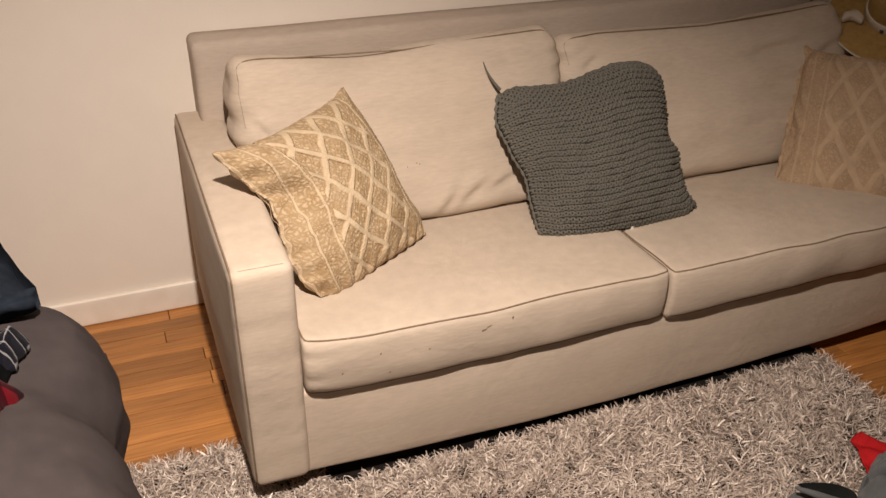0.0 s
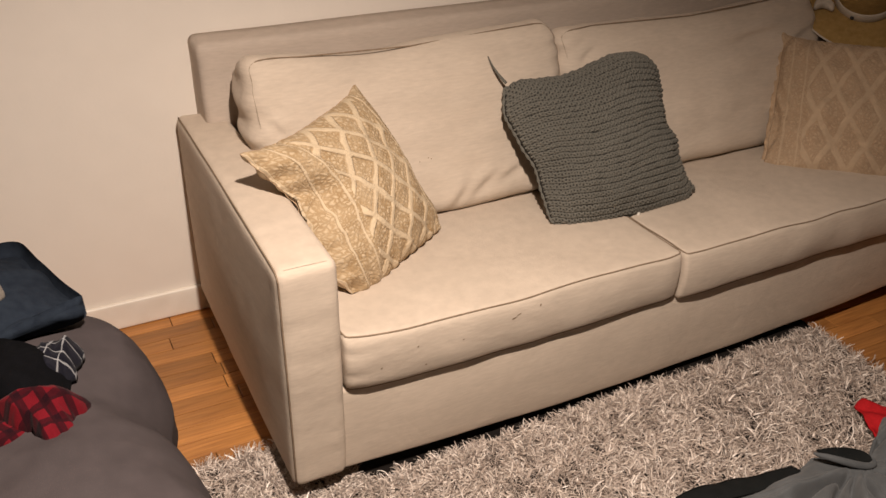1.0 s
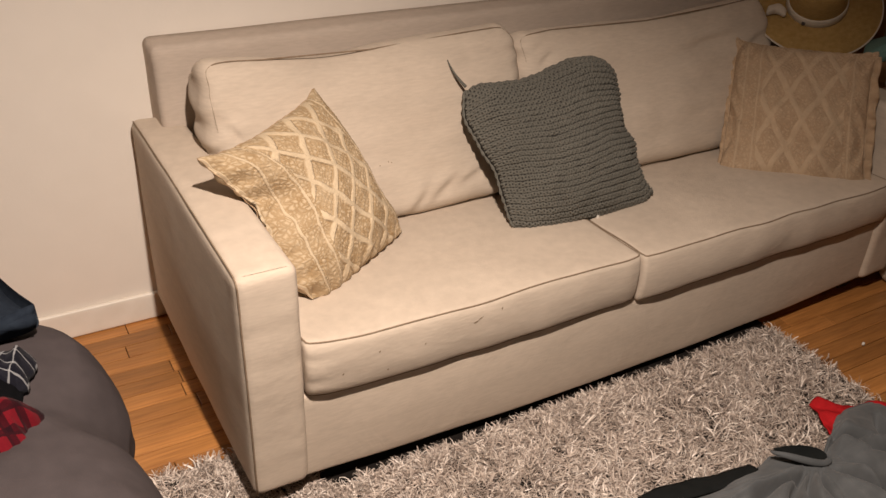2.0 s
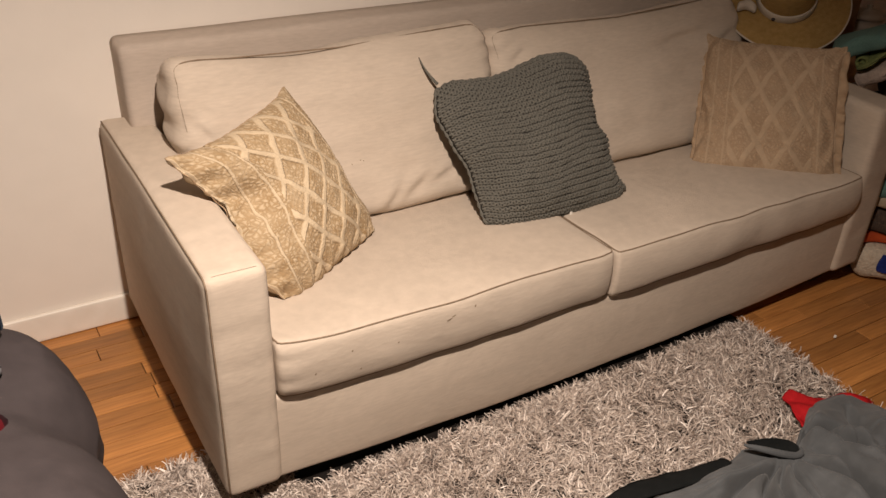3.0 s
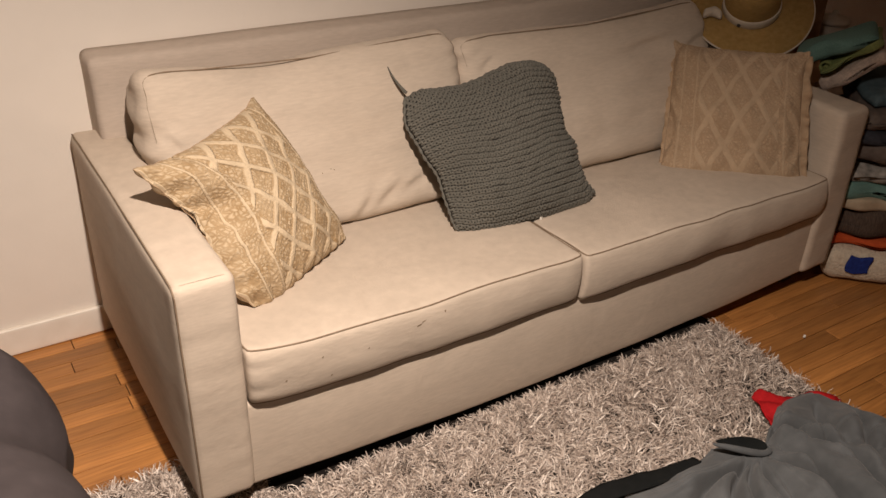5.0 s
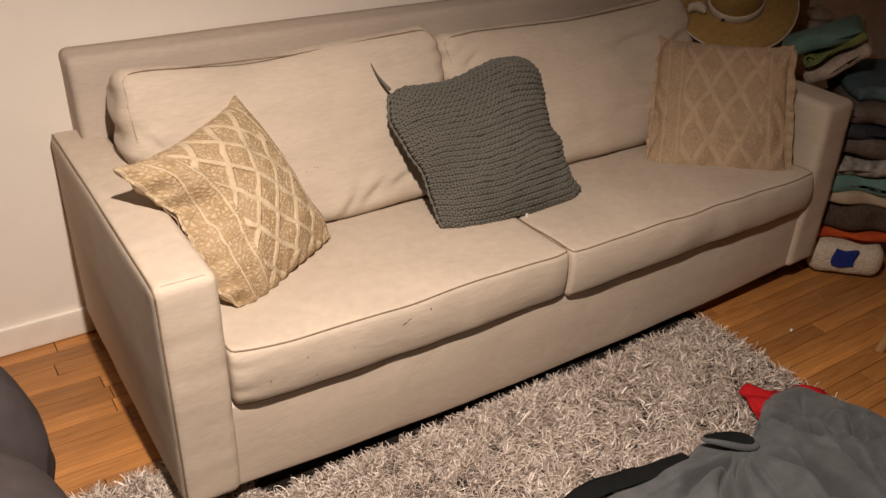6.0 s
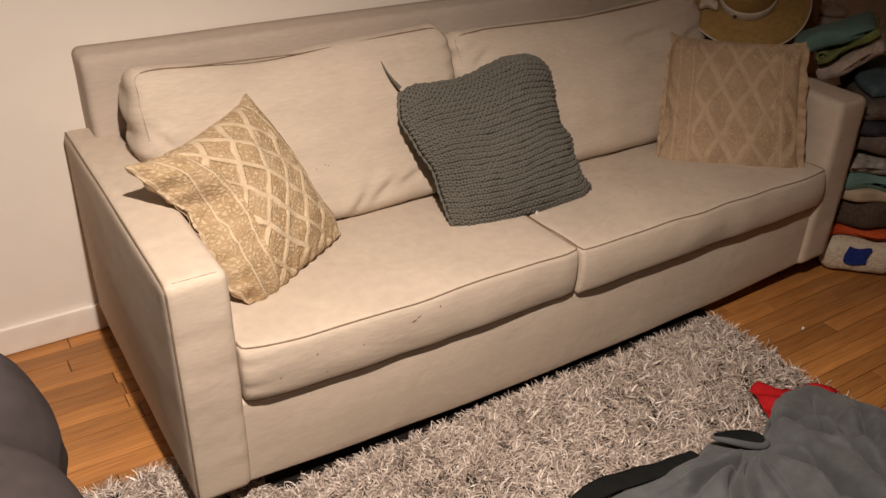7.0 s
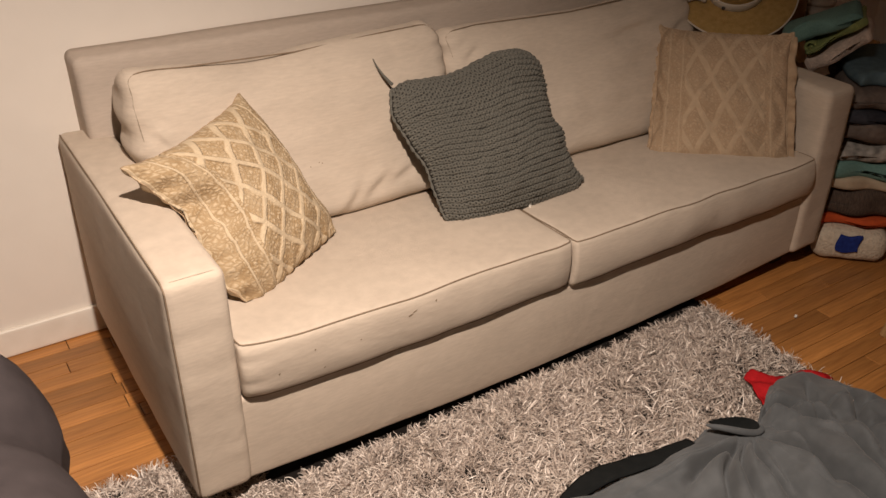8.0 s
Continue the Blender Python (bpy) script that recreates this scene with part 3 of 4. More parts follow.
# ---- throw pillows ----
def knit_strands(front, rows, stitches, radius, amp, depth):
    """Every row of a hand-knit cover as one looping yarn that hooks into the next row, laid over the surface front."""
    nv, nu, _ = front.shape
    du, dv = np.gradient(front, axis=1), np.gradient(front, axis=0)
    nrm = np.cross(du, dv)
    nrm /= np.linalg.norm(nrm, axis=2, keepdims=True) + 1e-12
    mid = front[nv // 2, nu // 2] - (front[0, 0] + front[-1, -1] + front[0, -1] + front[-1, 0]) / 4
    if (nrm[nv // 2, nu // 2] * mid).sum() < 0:
        nrm = -nrm

    def sample(grid, u, v):
        x, y = np.clip(u, 0, 1) * (nu - 1), np.clip(v, 0, 1) * (nv - 1)
        i, j = np.minimum(x.astype(int), nu - 2), np.minimum(y.astype(int), nv - 2)
        fx, fy = (x - i)[:, None], (y - j)[:, None]
        return (grid[j, i] * (1 - fx) + grid[j, i + 1] * fx) * (1 - fy) + (grid[j + 1, i] * (1 - fx) + grid[j + 1, i + 1] * fx) * fy

    rng = np.random.default_rng(12)
    per, sides = 12, 6
    verts, faces, at = [], [], 0
    for r in range(rows):
        n = stitches * per + 1
        th = np.linspace(0, 2 * np.pi * stitches, n)
        loose = np.interp(th, np.linspace(0, th[-1], stitches + 1), rng.normal(1, 0.13, stitches + 1))
        shift = np.interp(th, np.linspace(0, th[-1], stitches // 2), rng.normal(0, 0.08, stitches // 2))
        phase = 0.0
        u = (th / (2 * np.pi) + 0.13 * np.sin(2 * (th + phase)) + 0.3 * shift) / stitches
        v = (r + 0.5 + shift + amp * loose * np.cos(th + phase)) / rows
        v = v + 0.006 * np.sin(7 * u + 0.15 * r) + 0.002 * np.sin(19 * u + 0.3 * r)
        u = 0.006 + 0.988 * u
        p, m = sample(front, u, v), sample(nrm, u, v)
        m /= np.linalg.norm(m, axis=1, keepdims=True)
        p = p + m * ((depth if r % 2 else -0.6 * depth) * np.cos(2 * (th + phase)) * loose)[:, None]
        d = np.gradient(p, axis=0)
        d /= np.linalg.norm(d, axis=1, keepdims=True) + 1e-12
        side = np.cross(d, m)
        side /= np.linalg.norm(side, axis=1, keepdims=True) + 1e-12
        up = np.cross(side, d)
        rad = radius * (0.92 + 0.16 * loose)[:, None] * (1 + 0.05 * np.sin(5 * th + r))[:, None]
        ring = [p + rad * (math.cos(2 * math.pi * k / sides) * side + math.sin(2 * math.pi * k / sides) * up) for k in range(sides)]
        verts.append(np.stack(ring, 1).reshape(-1, 3))
        base = at + np.arange(n - 1)[:, None] * sides
        for k in range(sides):
            kk = (k + 1) % sides
            faces.append(np.concatenate([base + k, base + kk, base + sides + kk, base + sides + k], 1))
        at += n * sides
    return np.concatenate(verts), np.concatenate(faces)


def near_strand(u, v, lattice):
    """Distance to the nearest crossing cable, the lattice in the middle and straight columns beside it."""
    tri = lambda x: np.minimum(x % 1.0, 1 - x % 1.0)
    cross = np.minimum(tri(lattice[0] * u + lattice[1] * v), tri(lattice[0] * u - lattice[1] * v))
    return np.where(np.abs(u - 0.55) < 0.3, cross, 1.7 * tri(9 * u))


def cable_relief(lattice, depth):
    def relief(u, v):
        pick = near_strand(u, v, lattice)
        strand = np.clip((0.125 - pick) / 0.06, 0, 1)
        groove = np.exp(-((pick - 0.135) / 0.03) ** 2)
        moss = np.sin(2 * np.pi * 30 * u + 2 * np.sin(50 * v)) * np.sin(2 * np.pi * 28 * v + 2 * np.sin(46 * u))
        return depth * (0.8 * strand - 0.6 * groove - 0.3) + depth * 0.55 * moss * (1 - strand)
    return relief


def throw_pillow(name, corners, thick, mat, label, nu, nv, relief, seam_mat, scallop=0.0025, rough=0.45, **kw):
    verts, faces, uvs, rim, nrm = pillow_mesh(*corners, thick, nu, nv, relief, **kw)
    t = thing(name, label, "pillow", group="throw pillows")
    mesh_ob("cover", verts, faces, mat, t, uvs)
    step = max(1, len(rim) // 160)
    cord = rim[::step]
    part("seam", tube(cord, [scallop * (1 + rough * math.sin(i * 2.1)) for i in range(len(cord))], 6, closed=True), seam_mat, t)
    return t, verts[:nu * nv].reshape(nv, nu, 3)


def arm_dent(u, v):
    """The arm's inner edge presses a hollow into the tan cover, and the corner above it folds over."""
    hollow = -0.030 * np.exp(-((u - 0.10) / 0.09) ** 2 - ((v - 0.40) / 0.13) ** 2)
    lobe = 0.016 * np.exp(-((u - 0.16) / 0.10) ** 2 - ((v - 0.14) / 0.12) ** 2)
    fold = -0.010 * np.exp(-((u - 0.27 - 0.25 * (v - 0.2)) / 0.03) ** 2) * np.clip(1 - v / 0.55, 0, 1)
    tucks = 0.005 * np.sin(60 * u + 9 * v) * np.exp(-((v - 0.97) / 0.07) ** 2) + 0.005 * np.sin(50 * v + 8 * u) * np.exp(-((u - 0.03) / 0.06) ** 2)
    return hollow + lobe + fold + tucks


def hang_tucks(u, v):
    """Upright wrinkles beside the side seams of the limp beige cover, a slack belly above the lower seam."""
    sides = np.exp(-(u / 0.10) ** 2) + np.exp(-((1 - u) / 0.12) ** 2)
    return 0.009 * np.sin(62 * u + 5 * np.sin(7 * v)) * sides * (0.6 + 0.4 * np.sin(9 * v + 2)) + 0.010 * np.exp(-((v - 0.86) / 0.10) ** 2) * (1 + 0.5 * np.sin(21 * u)) - 0.008 * np.exp(-((v - 0.55 - 0.3 * u) / 0.05) ** 2)


throw_pillow("throw_pillow", ((0.042, 0.319, 0.743), (0.386, 0.553, 0.765), (0.542, 0.360, 0.425), (0.241, 0.160, 0.426)), 0.17, CABLE,
             "tan cable-knit throw pillow with diamond lattice, tilted against the sofa arm", 230, 230, cable_relief((4.8, 3.9), 0.0022), FRILL, scallop=0.0013, pinch=0.0, seed=2.0, lumps=0.010, round_off=0.0,
             edges=((-0.02, 0.005, 0.035, 0.07, 0.03, -0.03, -0.08, -0.10, -0.07), (1.012, 1.002, 1.004, 1.008, 0.998, 0.985, 0.985, 1.01, 0.985), (-0.015, 0.02, 0.035, 0.046, 0.045, 0.04, 0.036, 0.024, -0.012), (0.945, 0.985, 0.992, 0.988, 0.982, 0.984, 0.986, 0.986, 0.98)), dent=arm_dent)
BEIGE_AT = ((1.825, 0.539, 0.723), (1.99, 0.17, 0.765), (1.935, 0.045, 0.394), (1.605, 0.308, 0.382))
throw_pillow("throw_pillow", BEIGE_AT, 0.12, CABLE_OLD,
             "faded beige cable-knit throw pillow leaning on the sofa arm", 180, 180, cable_relief((4.4, 2.6), 0.0026), CABLE_OLD, scallop=0.002, pinch=0.02, seed=6.0, lumps=0.016, ears=0.035, round_off=0.02, dent=hang_tucks)
def frill(parent, a, b, out, depth, mat, seed):
    """A gathered strip along the edge from a to b."""
    a, b, out = Vector(a), Vector(b), Vector(out).normalized()
    nrm = (b - a).cross(out).normalized()
    verts, faces, k, m = [], [], 90, 5
    for i in range(k):
        q = i / (k - 1)
        for j in range(m):
            h = j / (m - 1)
            wav = 0.006 * h * math.sin(q * 60 + 3 * noise.noise(Vector((q * 8, seed, 0)))) + 0.006 * noise.noise(Vector((q * 14, h * 2, seed)))
            verts.append(a.lerp(b, q) + out * depth * (h - 0.35) * (1 + 0.4 * noise.noise(Vector((q * 9, seed, 4)))) + nrm * wav)
    for i in range(k - 1):
        for j in range(m - 1):
            c = i * m + j
            faces.append((c, c + 1, c + m + 1, c + m))
    ob = mesh_ob("frill", verts, faces, mat, parent)
    sol = ob.modifiers.new("thickness", "SOLIDIFY")
    sol.thickness = 0.003


far = bpy.data.objects["throw_pillow.001"]
side = Vector((0.195, -0.37, 0.03))
frill(far, BEIGE_AT[3], BEIGE_AT[0], -side, 0.013, FRILL, 1.0)
frill(far, BEIGE_AT[2], BEIGE_AT[1], side, 0.030, FRILL, 5.0)
# the cover below the yarn is blackened as shade between the stitches
grey, face = throw_pillow("throw_pillow", ((0.755, 0.50, 0.742), (1.268, 0.50, 0.782), (1.305, 0.235, 0.425), (0.805, 0.235, 0.408)), 0.17, KNIT_SHADE,
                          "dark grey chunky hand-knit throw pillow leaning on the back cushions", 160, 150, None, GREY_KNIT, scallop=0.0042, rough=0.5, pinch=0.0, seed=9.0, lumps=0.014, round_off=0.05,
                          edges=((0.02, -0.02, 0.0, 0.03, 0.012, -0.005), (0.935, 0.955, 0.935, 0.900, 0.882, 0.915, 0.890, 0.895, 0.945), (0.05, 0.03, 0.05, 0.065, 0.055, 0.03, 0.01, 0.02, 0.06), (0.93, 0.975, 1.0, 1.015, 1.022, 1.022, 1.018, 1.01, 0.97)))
strand_verts, strand_faces = knit_strands(face, 54, 31, 0.0027, 0.62, 0.0026)
tagged(mesh_ob("knit", strand_verts, strand_faces, GREY_KNIT, grey), "chunky grey yarn in looped rows", kind="stuff")
part("tag", softbox((1.048, 0.212, 0.410), (1.056, 0.216, 0.432), 0.0015, (2, 1, 4)), CRUMB, grey, "tiny white tag")
tail = [Vector((0.788, 0.498, 0.735)).lerp(Vector((0.768, 0.565, 0.790)), i / 8) + Vector((-0.006 * math.sin(i / 8 * math.pi), 0, 0)) for i in range(9)]
part("yarn_tail", tube(tail, [0.0045 - 0.0004 * i for i in range(9)], 6), GREY_KNIT, grey, "loose grey yarn tail")


# ---- bed and clothes ----
def build_bed():
    bed = thing("bed", "bed under a rumpled charcoal grey duvet", "bed", (-0.272, 0.20, 0))
    bed.rotation_euler = (0, 0, radians(5.5))
    part("base", plain_box((-1.45, -2.0, 0.0), (-0.14, -0.14, 0.24), 0.01), FOOT, bed)

    def f(u, v, w, p):
        p += Vector((0.024 * n3(p, 3.5, 1), 0.03 * n3(p, 3.0, 4), 0.018 * n3(p, 3.2, 7) * (w > 0)))
        crease = 1 - 2 * abs(n3((p.x * 1.0, p.y * 0.55, p.z), 4.5, 9))
        crease += 0.5 * (1 - 2 * abs(n3((p.x * 0.8, p.y * 1.3, p.z), 9, 3)))
        out = Vector((max(0.0, u) ** 3, max(0.0, v) ** 3, max(0.0, w) ** 2))
        p += out * 0.015 * crease
        p += Vector((0.004 * n3(p, 14, 1), 0.004 * n3(p, 14, 2), 0.003 * n3(p, 16, 3)))
        # the side hangs in two swells with a hollow between them
        hang = max(0.0, u) ** 4
        p.x += hang * (0.006 * math.exp(-((p.y + 0.13) / 0.10) ** 2) - 0.022 * math.exp(-((p.y + 0.33) / 0.06) ** 2) + 0.010 * math.exp(-((p.y + 0.50) / 0.10) ** 2))
        p.z -= 0.02 * math.exp(-((p.y + 0.33 + 0.5 * (p.x + 0.05)) / 0.05) ** 2) * max(0.0, u) ** 2 * (w > 0)
        if w < 0:
            p.x -= 0.03 * (-w) * (u > 0)
        return p

    duvet = part("duvet", softbox((-1.55, -2.1, 0.12), (0.0, 0.0, 0.60), 0.17, (90, 110, 26), f), DUVET, bed)
    smooth = duvet.modifiers.new("round", "SUBSURF")
    smooth.levels = smooth.render_levels = 1
    part("corner_tab", softbox((-0.002, -0.05, 0.385), (0.022, -0.028, 0.403), 0.006, (3, 3, 3)), DUVET, duvet)
    return bed


build_bed()


def cloth_heap(name, label, category, mat, at, size, rot=0.0, seed=1.0, fold=0.02, power=2.0, creases=6.0, ragged=0.0):
    """A dropped garment: a low lumpy sheet with sharp creases and an uneven hem, closed below."""
    rings, sides = 46, 120
    bm = bmesh.new()

    def outline(a):
        return 1 + 0.17 * math.sin(2 * a + seed) + 0.12 * math.sin(3 * a + 2.3 * seed) + 0.07 * math.sin(5 * a + 0.7 * seed) + 0.012 * math.sin(11 * a + seed) + ragged * (0.6 * math.sin(4 * a + 3 * seed) + 0.4 * math.sin(7 * a + seed) ** 3)

    def point(r, a):
        R = outline(a) * r
        x, y = size[0] / 2 * R * math.cos(a), size[1] / 2 * R * math.sin(a)
        q = Vector((x * creases * 2 + seed, y * creases * 2, seed * 1.7))
        warp = Vector((noise.noise(q * 0.5), noise.noise(q * 0.5 + Vector((7, 3, 1))), 0)) * 1.4
        ridge = 1 - 2 * abs(noise.noise(q * 0.8 + warp))
        fine = 1 - 2 * abs(noise.noise(q * 2.3 + warp * 2))
        body = (1 - r ** power)
        z = size[2] * body * (0.8 + 0.35 * noise.noise(q * 0.25)) + fold * (0.75 * ridge + 0.25 * fine) * (0.35 + 0.65 * min(1, 3 * (1 - r)))
        drop = max(0.0, (r - 0.93) / 0.07)
        return Vector((x, y, max(0.004, 0.012 + z - drop * 0.6 * max(z, 0.0))))

    top = bm.verts.new(point(0, 0))
    loops = [[bm.verts.new(point(i / rings, 2 * math.pi * j / sides)) for j in range(sides)] for i in range(1, rings + 1)]
    for j in range(sides):
        bm.faces.new((top, loops[0][j], loops[0][(j + 1) % sides]))
    for one, two in zip(loops, loops[1:]):
        for j in range(sides):
            bm.faces.new((one[j], two[j], two[(j + 1) % sides], one[(j + 1) % sides]))
    foot = [bm.verts.new((v.co.x * 0.985, v.co.y * 0.985, 0)) for v in loops[-1]]
    for j in range(sides):
        bm.faces.new((loops[-1][j], foot[j], foot[(j + 1) % sides], loops[-1][(j + 1) % sides]))
    bm.faces.new(foot[::-1])
    ob = ob_from(name, bm, mat)
    if category:
        tagged(ob, label, category)
    ob.location, ob.rotation_euler = at, (0, 0, radians(rot))
    return ob


flannel = thing("flannel_shirt", "crumpled red and black plaid flannel shirt on the bed", "shirt", (-0.428, -0.180, 0.585))
for name, at, size, rot, seed, fold, ragged in (("front", (0, 0, 0), (0.105, 0.15, 0.030), 20, 3.0, 0.034, 0.22), ("sleeve", (-0.085, -0.035, 0), (0.16, 0.075, 0.020), 35, 8.0, 0.022, 0.15)):
    piece = cloth_heap(name, "", "", RED_PLAID, at, size, rot, seed, fold, 3.0, 5.5, ragged)
    piece.parent = flannel
cloth_heap("plaid_shirt", "crumpled dark shirt with white plaid lines on the bed", "shirt", GREY_PLAID, (-0.402, -0.068, 0.59), (0.105, 0.10, 0.040), -20, 5.0, 0.024, 2.4, 6, 0.12)
cloth_heap("black_top", "black cotton top bunched up on the bed", "top", BLACK, (-0.492, -0.085, 0.585), (0.22, 0.27, 0.085), 10, 2.0, 0.020, 2.6, 4.0, 0.06)
sweater = thing("navy_sweater", "navy blue fleece sweater dropped over other clothes", "sweater", (-0.592, 0.150, 0.605))
sweater.rotation_euler = (0, 0, radians(21))


def folded_fleece(u, v, w, p):
    """A doubled fleece: a plump rolled edge, a long fold running back from the corner, a lip over the hem."""
    d = p.x * 0.35 - p.y - 0.11
    p.z += (0.020 * math.exp(-(d / 0.022) ** 2) - 0.014 * math.exp(-((d + 0.045) / 0.03) ** 2)) * (w > 0)
    p.z += (0.035 * (1 - u * u) * (1 - v * v) + 0.014 * n3(p, 6, 2)) * (w > 0) - 0.030 * max(0.0, u) ** 3 * (w > 0) - 0.035 * max(0.0, v) ** 3 * (w > 0)
    p.z += 0.016 * max(0.0, -v - 0.8) * 5 * (w < 0) * (0.6 + math.sin(9 * p.x))
    if w > 0:
        p.z *= 0.45 + 0.55 * (1 - max(0.0, u) ** 2.2) * (1 - max(0.0, v) ** 2.2) * (1 - 0.35 * max(0.0, -v) ** 3)
    p.x += 0.020 * n3(p, 7, 4) * abs(u)
    p.y += 0.014 * n3(p, 6, 9) * abs(v)
    return p


part("body", softbox((-0.225, -0.20, 0.0), (0.225, 0.12, 0.072), 0.034, (46, 46, 10), folded_fleece), NAVY, sweater)
cuff = [Vector((0.20 - 0.4 * q, -0.196 + 0.01 * math.sin(5 * q), 0.028 + 0.012 * math.sin(q * 6))) for q in [i / 29 for i in range(30)]]
part("hem", tube(cuff, [0.011 + 0.002 * math.sin(i * 1.1) for i in range(30)], 12), NAVY, sweater)
cloth_heap("fur_ball", "small grey furry ball on the navy sweater", "fur ball", FUR, (-0.480, 0.070, 0.670), (0.052, 0.056, 0.050), 0, 1.0, 0.012, 3.0)


# ---- blanket on the floor ----
def build_blanket():
    """A grey velvet throw heaped at the rug's edge: the hem runs along the far side, deep folds gather at one point of it."""
    hem = [(0.30, -0.43), (0.55, -0.375), (0.78, -0.425), (0.98, -0.435), (1.06, -0.43), (1.14, -0.414), (1.19, -0.435), (1.225, -0.485), (1.27, -0.475), (1.345, -0.425), (1.39, -0.402), (1.43, -0.392), (1.50, -0.394), (1.545, -0.40), (1.585, -0.44), (1.63, -0.53), (1.66, -0.64), (1.67, -0.78)]
    # long creases that run out from the gathered point: two ends, width, depth
    creases = [((1.147, -0.500), (0.98, -0.525), 0.010, 0.020), ((1.150, -0.491), (0.98, -0.620), 0.009, 0.022), ((1.162, -0.505), (1.03, -0.640), 0.009, 0.020),
               ((1.175, -0.520), (1.09, -0.680), 0.010, 0.024), ((1.227, -0.540), (1.20, -0.690), 0.011, 0.030), ((1.262, -0.505), (1.24, -0.780), 0.013, 0.034),
               ((1.386, -0.520), (1.33, -0.780), 0.014, 0.034), ((1.583, -0.480), (1.44, -0.680), 0.016, 0.036), ((1.265, -0.462), (1.36, -0.500), 0.010, 0.028),
               ((1.300, -0.440), (1.36, -0.560), 0.012, 0.022), ((1.490, -0.440), (1.40, -0.600), 0.018, 0.018), ((1.660, -0.640), (1.50, -0.760), 0.016, 0.026)]

    def crease_height(x, y):
        total = 0.0
        for (ax, ay), (bx, by), wide, deep in creases:
            lx, ly = bx - ax, by - ay
            long = math.hypot(lx, ly)
            along = ((x - ax) * lx + (y - ay) * ly) / long
            off = ((x - ax) * ly - (y - ay) * lx) / long + 0.012 * math.sin(along * 22 + ax * 40)
            q = along / long
            if q < -0.2 or q > 1.4 or abs(off) > 0.12:
                continue
            fade = min(1.0, max(0.0, (q + 0.02) * 3.5)) * min(1.0, max(0.0, (1.4 - q) * 2))
            wide *= 1.0 + 0.8 * max(0.0, q)
            total += deep * fade * (0.60 * math.exp(-((off - 1.9 * wide) / (1.6 * wide)) ** 2) + 0.35 * math.exp(-((off + 2.0 * wide) / (1.6 * wide)) ** 2) - 1.5 * math.exp(-(off / (0.62 * wide)) ** 2))
        return total

    ns, nt = 420, 240
    verts, faces = [], []
    for i in range(ns):
        s = i / (ns - 1) * (len(hem) - 1)
        k = min(int(s), len(hem) - 2)
        fr = s - k
        fr = fr * fr * (3 - 2 * fr)
        hx = hem[k][0] * (1 - fr) + hem[k + 1][0] * fr
        hy = hem[k][1] * (1 - fr) + hem[k + 1][1] * fr
        for j in range(nt):
            t = (j / (nt - 1)) ** 1.4
            x = hx + (0.95 - hx) * 0.25 * t
            y = hy - 0.95 * t
            away = math.hypot(x - 1.205, y + 0.49)
            ang = math.atan2(y + 0.49, x - 1.205)
            z = 0.078 + 0.035 * (1 - math.exp(-3.0 * t))
            phase = 9 * ang + 3.5 * noise.noise(Vector((ang * 2.2, away * 1.3, 1))) + 0.9 * noise.noise(Vector((x * 8, y * 8, 4)))
            # broad folds with narrow creases between them, fading from the gathered point
            near = min(1, away * 5)
            folds = 0.020 * (abs(math.sin(phase / 2)) ** 0.9 - 0.6) * near * math.exp(-away * 0.7)
            line = math.sin(phase * 0.9 + 1.3 + 2 * noise.noise(Vector((x * 4, y * 4, 9))))
            folds -= 0.008 * math.exp(-(line / 0.26) ** 2) * near * max(0.0, 0.6 + 1.2 * noise.noise(Vector((x * 3, y * 3, 11))))
            z += folds + 0.016 * noise.noise(Vector((x * 4, y * 4, 2))) + 0.008 * noise.noise(Vector((x * 11 + y * 5, y * 7 - x * 3, 3))) + 0.0025 * noise.noise(Vector((x * 24, y * 24, 5)))
            z += 1.35 * crease_height(x, y) - 0.045 * max(0.0, min(1.0, (x - 1.53 + 0.5 * t) / 0.12))
            z = max(z, 0.040 - 0.030 * max(0.0, min(1.0, (x - 1.58) / 0.05)))
            z -= 0.018 * math.exp(-(t / 0.015) ** 2)
            verts.append((x, y, z))
    for i in range(ns - 1):
        for j in range(nt - 1):
            a = i * nt + j
            faces.append((a, a + 1, a + nt + 1, a + nt))
    t = thing("blanket", "grey velvet blanket heaped in folds on the shag rug", "blanket")
    ob = mesh_ob("throw", verts, faces, VELVET, t)
    sol = ob.modifiers.new("thickness", "SOLIDIFY")
    sol.thickness, sol.offset = 0.008, -1
    # a near-black strip lies along the hem
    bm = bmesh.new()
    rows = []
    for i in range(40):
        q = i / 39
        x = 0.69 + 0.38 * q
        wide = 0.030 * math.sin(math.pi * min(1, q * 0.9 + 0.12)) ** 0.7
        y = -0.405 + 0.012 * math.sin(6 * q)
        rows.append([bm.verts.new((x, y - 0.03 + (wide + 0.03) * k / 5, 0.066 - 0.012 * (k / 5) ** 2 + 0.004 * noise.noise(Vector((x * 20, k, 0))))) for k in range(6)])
    for one, two in zip(rows, rows[1:]):
        for k in range(5):
            bm.faces.new((one[k], two[k], two[k + 1], one[k + 1]))
    under = part("underside", bm, DARK_VELVET, t, "black strip along the hem")
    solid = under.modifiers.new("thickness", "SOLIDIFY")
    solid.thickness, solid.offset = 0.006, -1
    # a curled fold; a near-black dished disc paints the shade in its hollow
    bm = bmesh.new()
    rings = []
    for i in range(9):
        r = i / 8
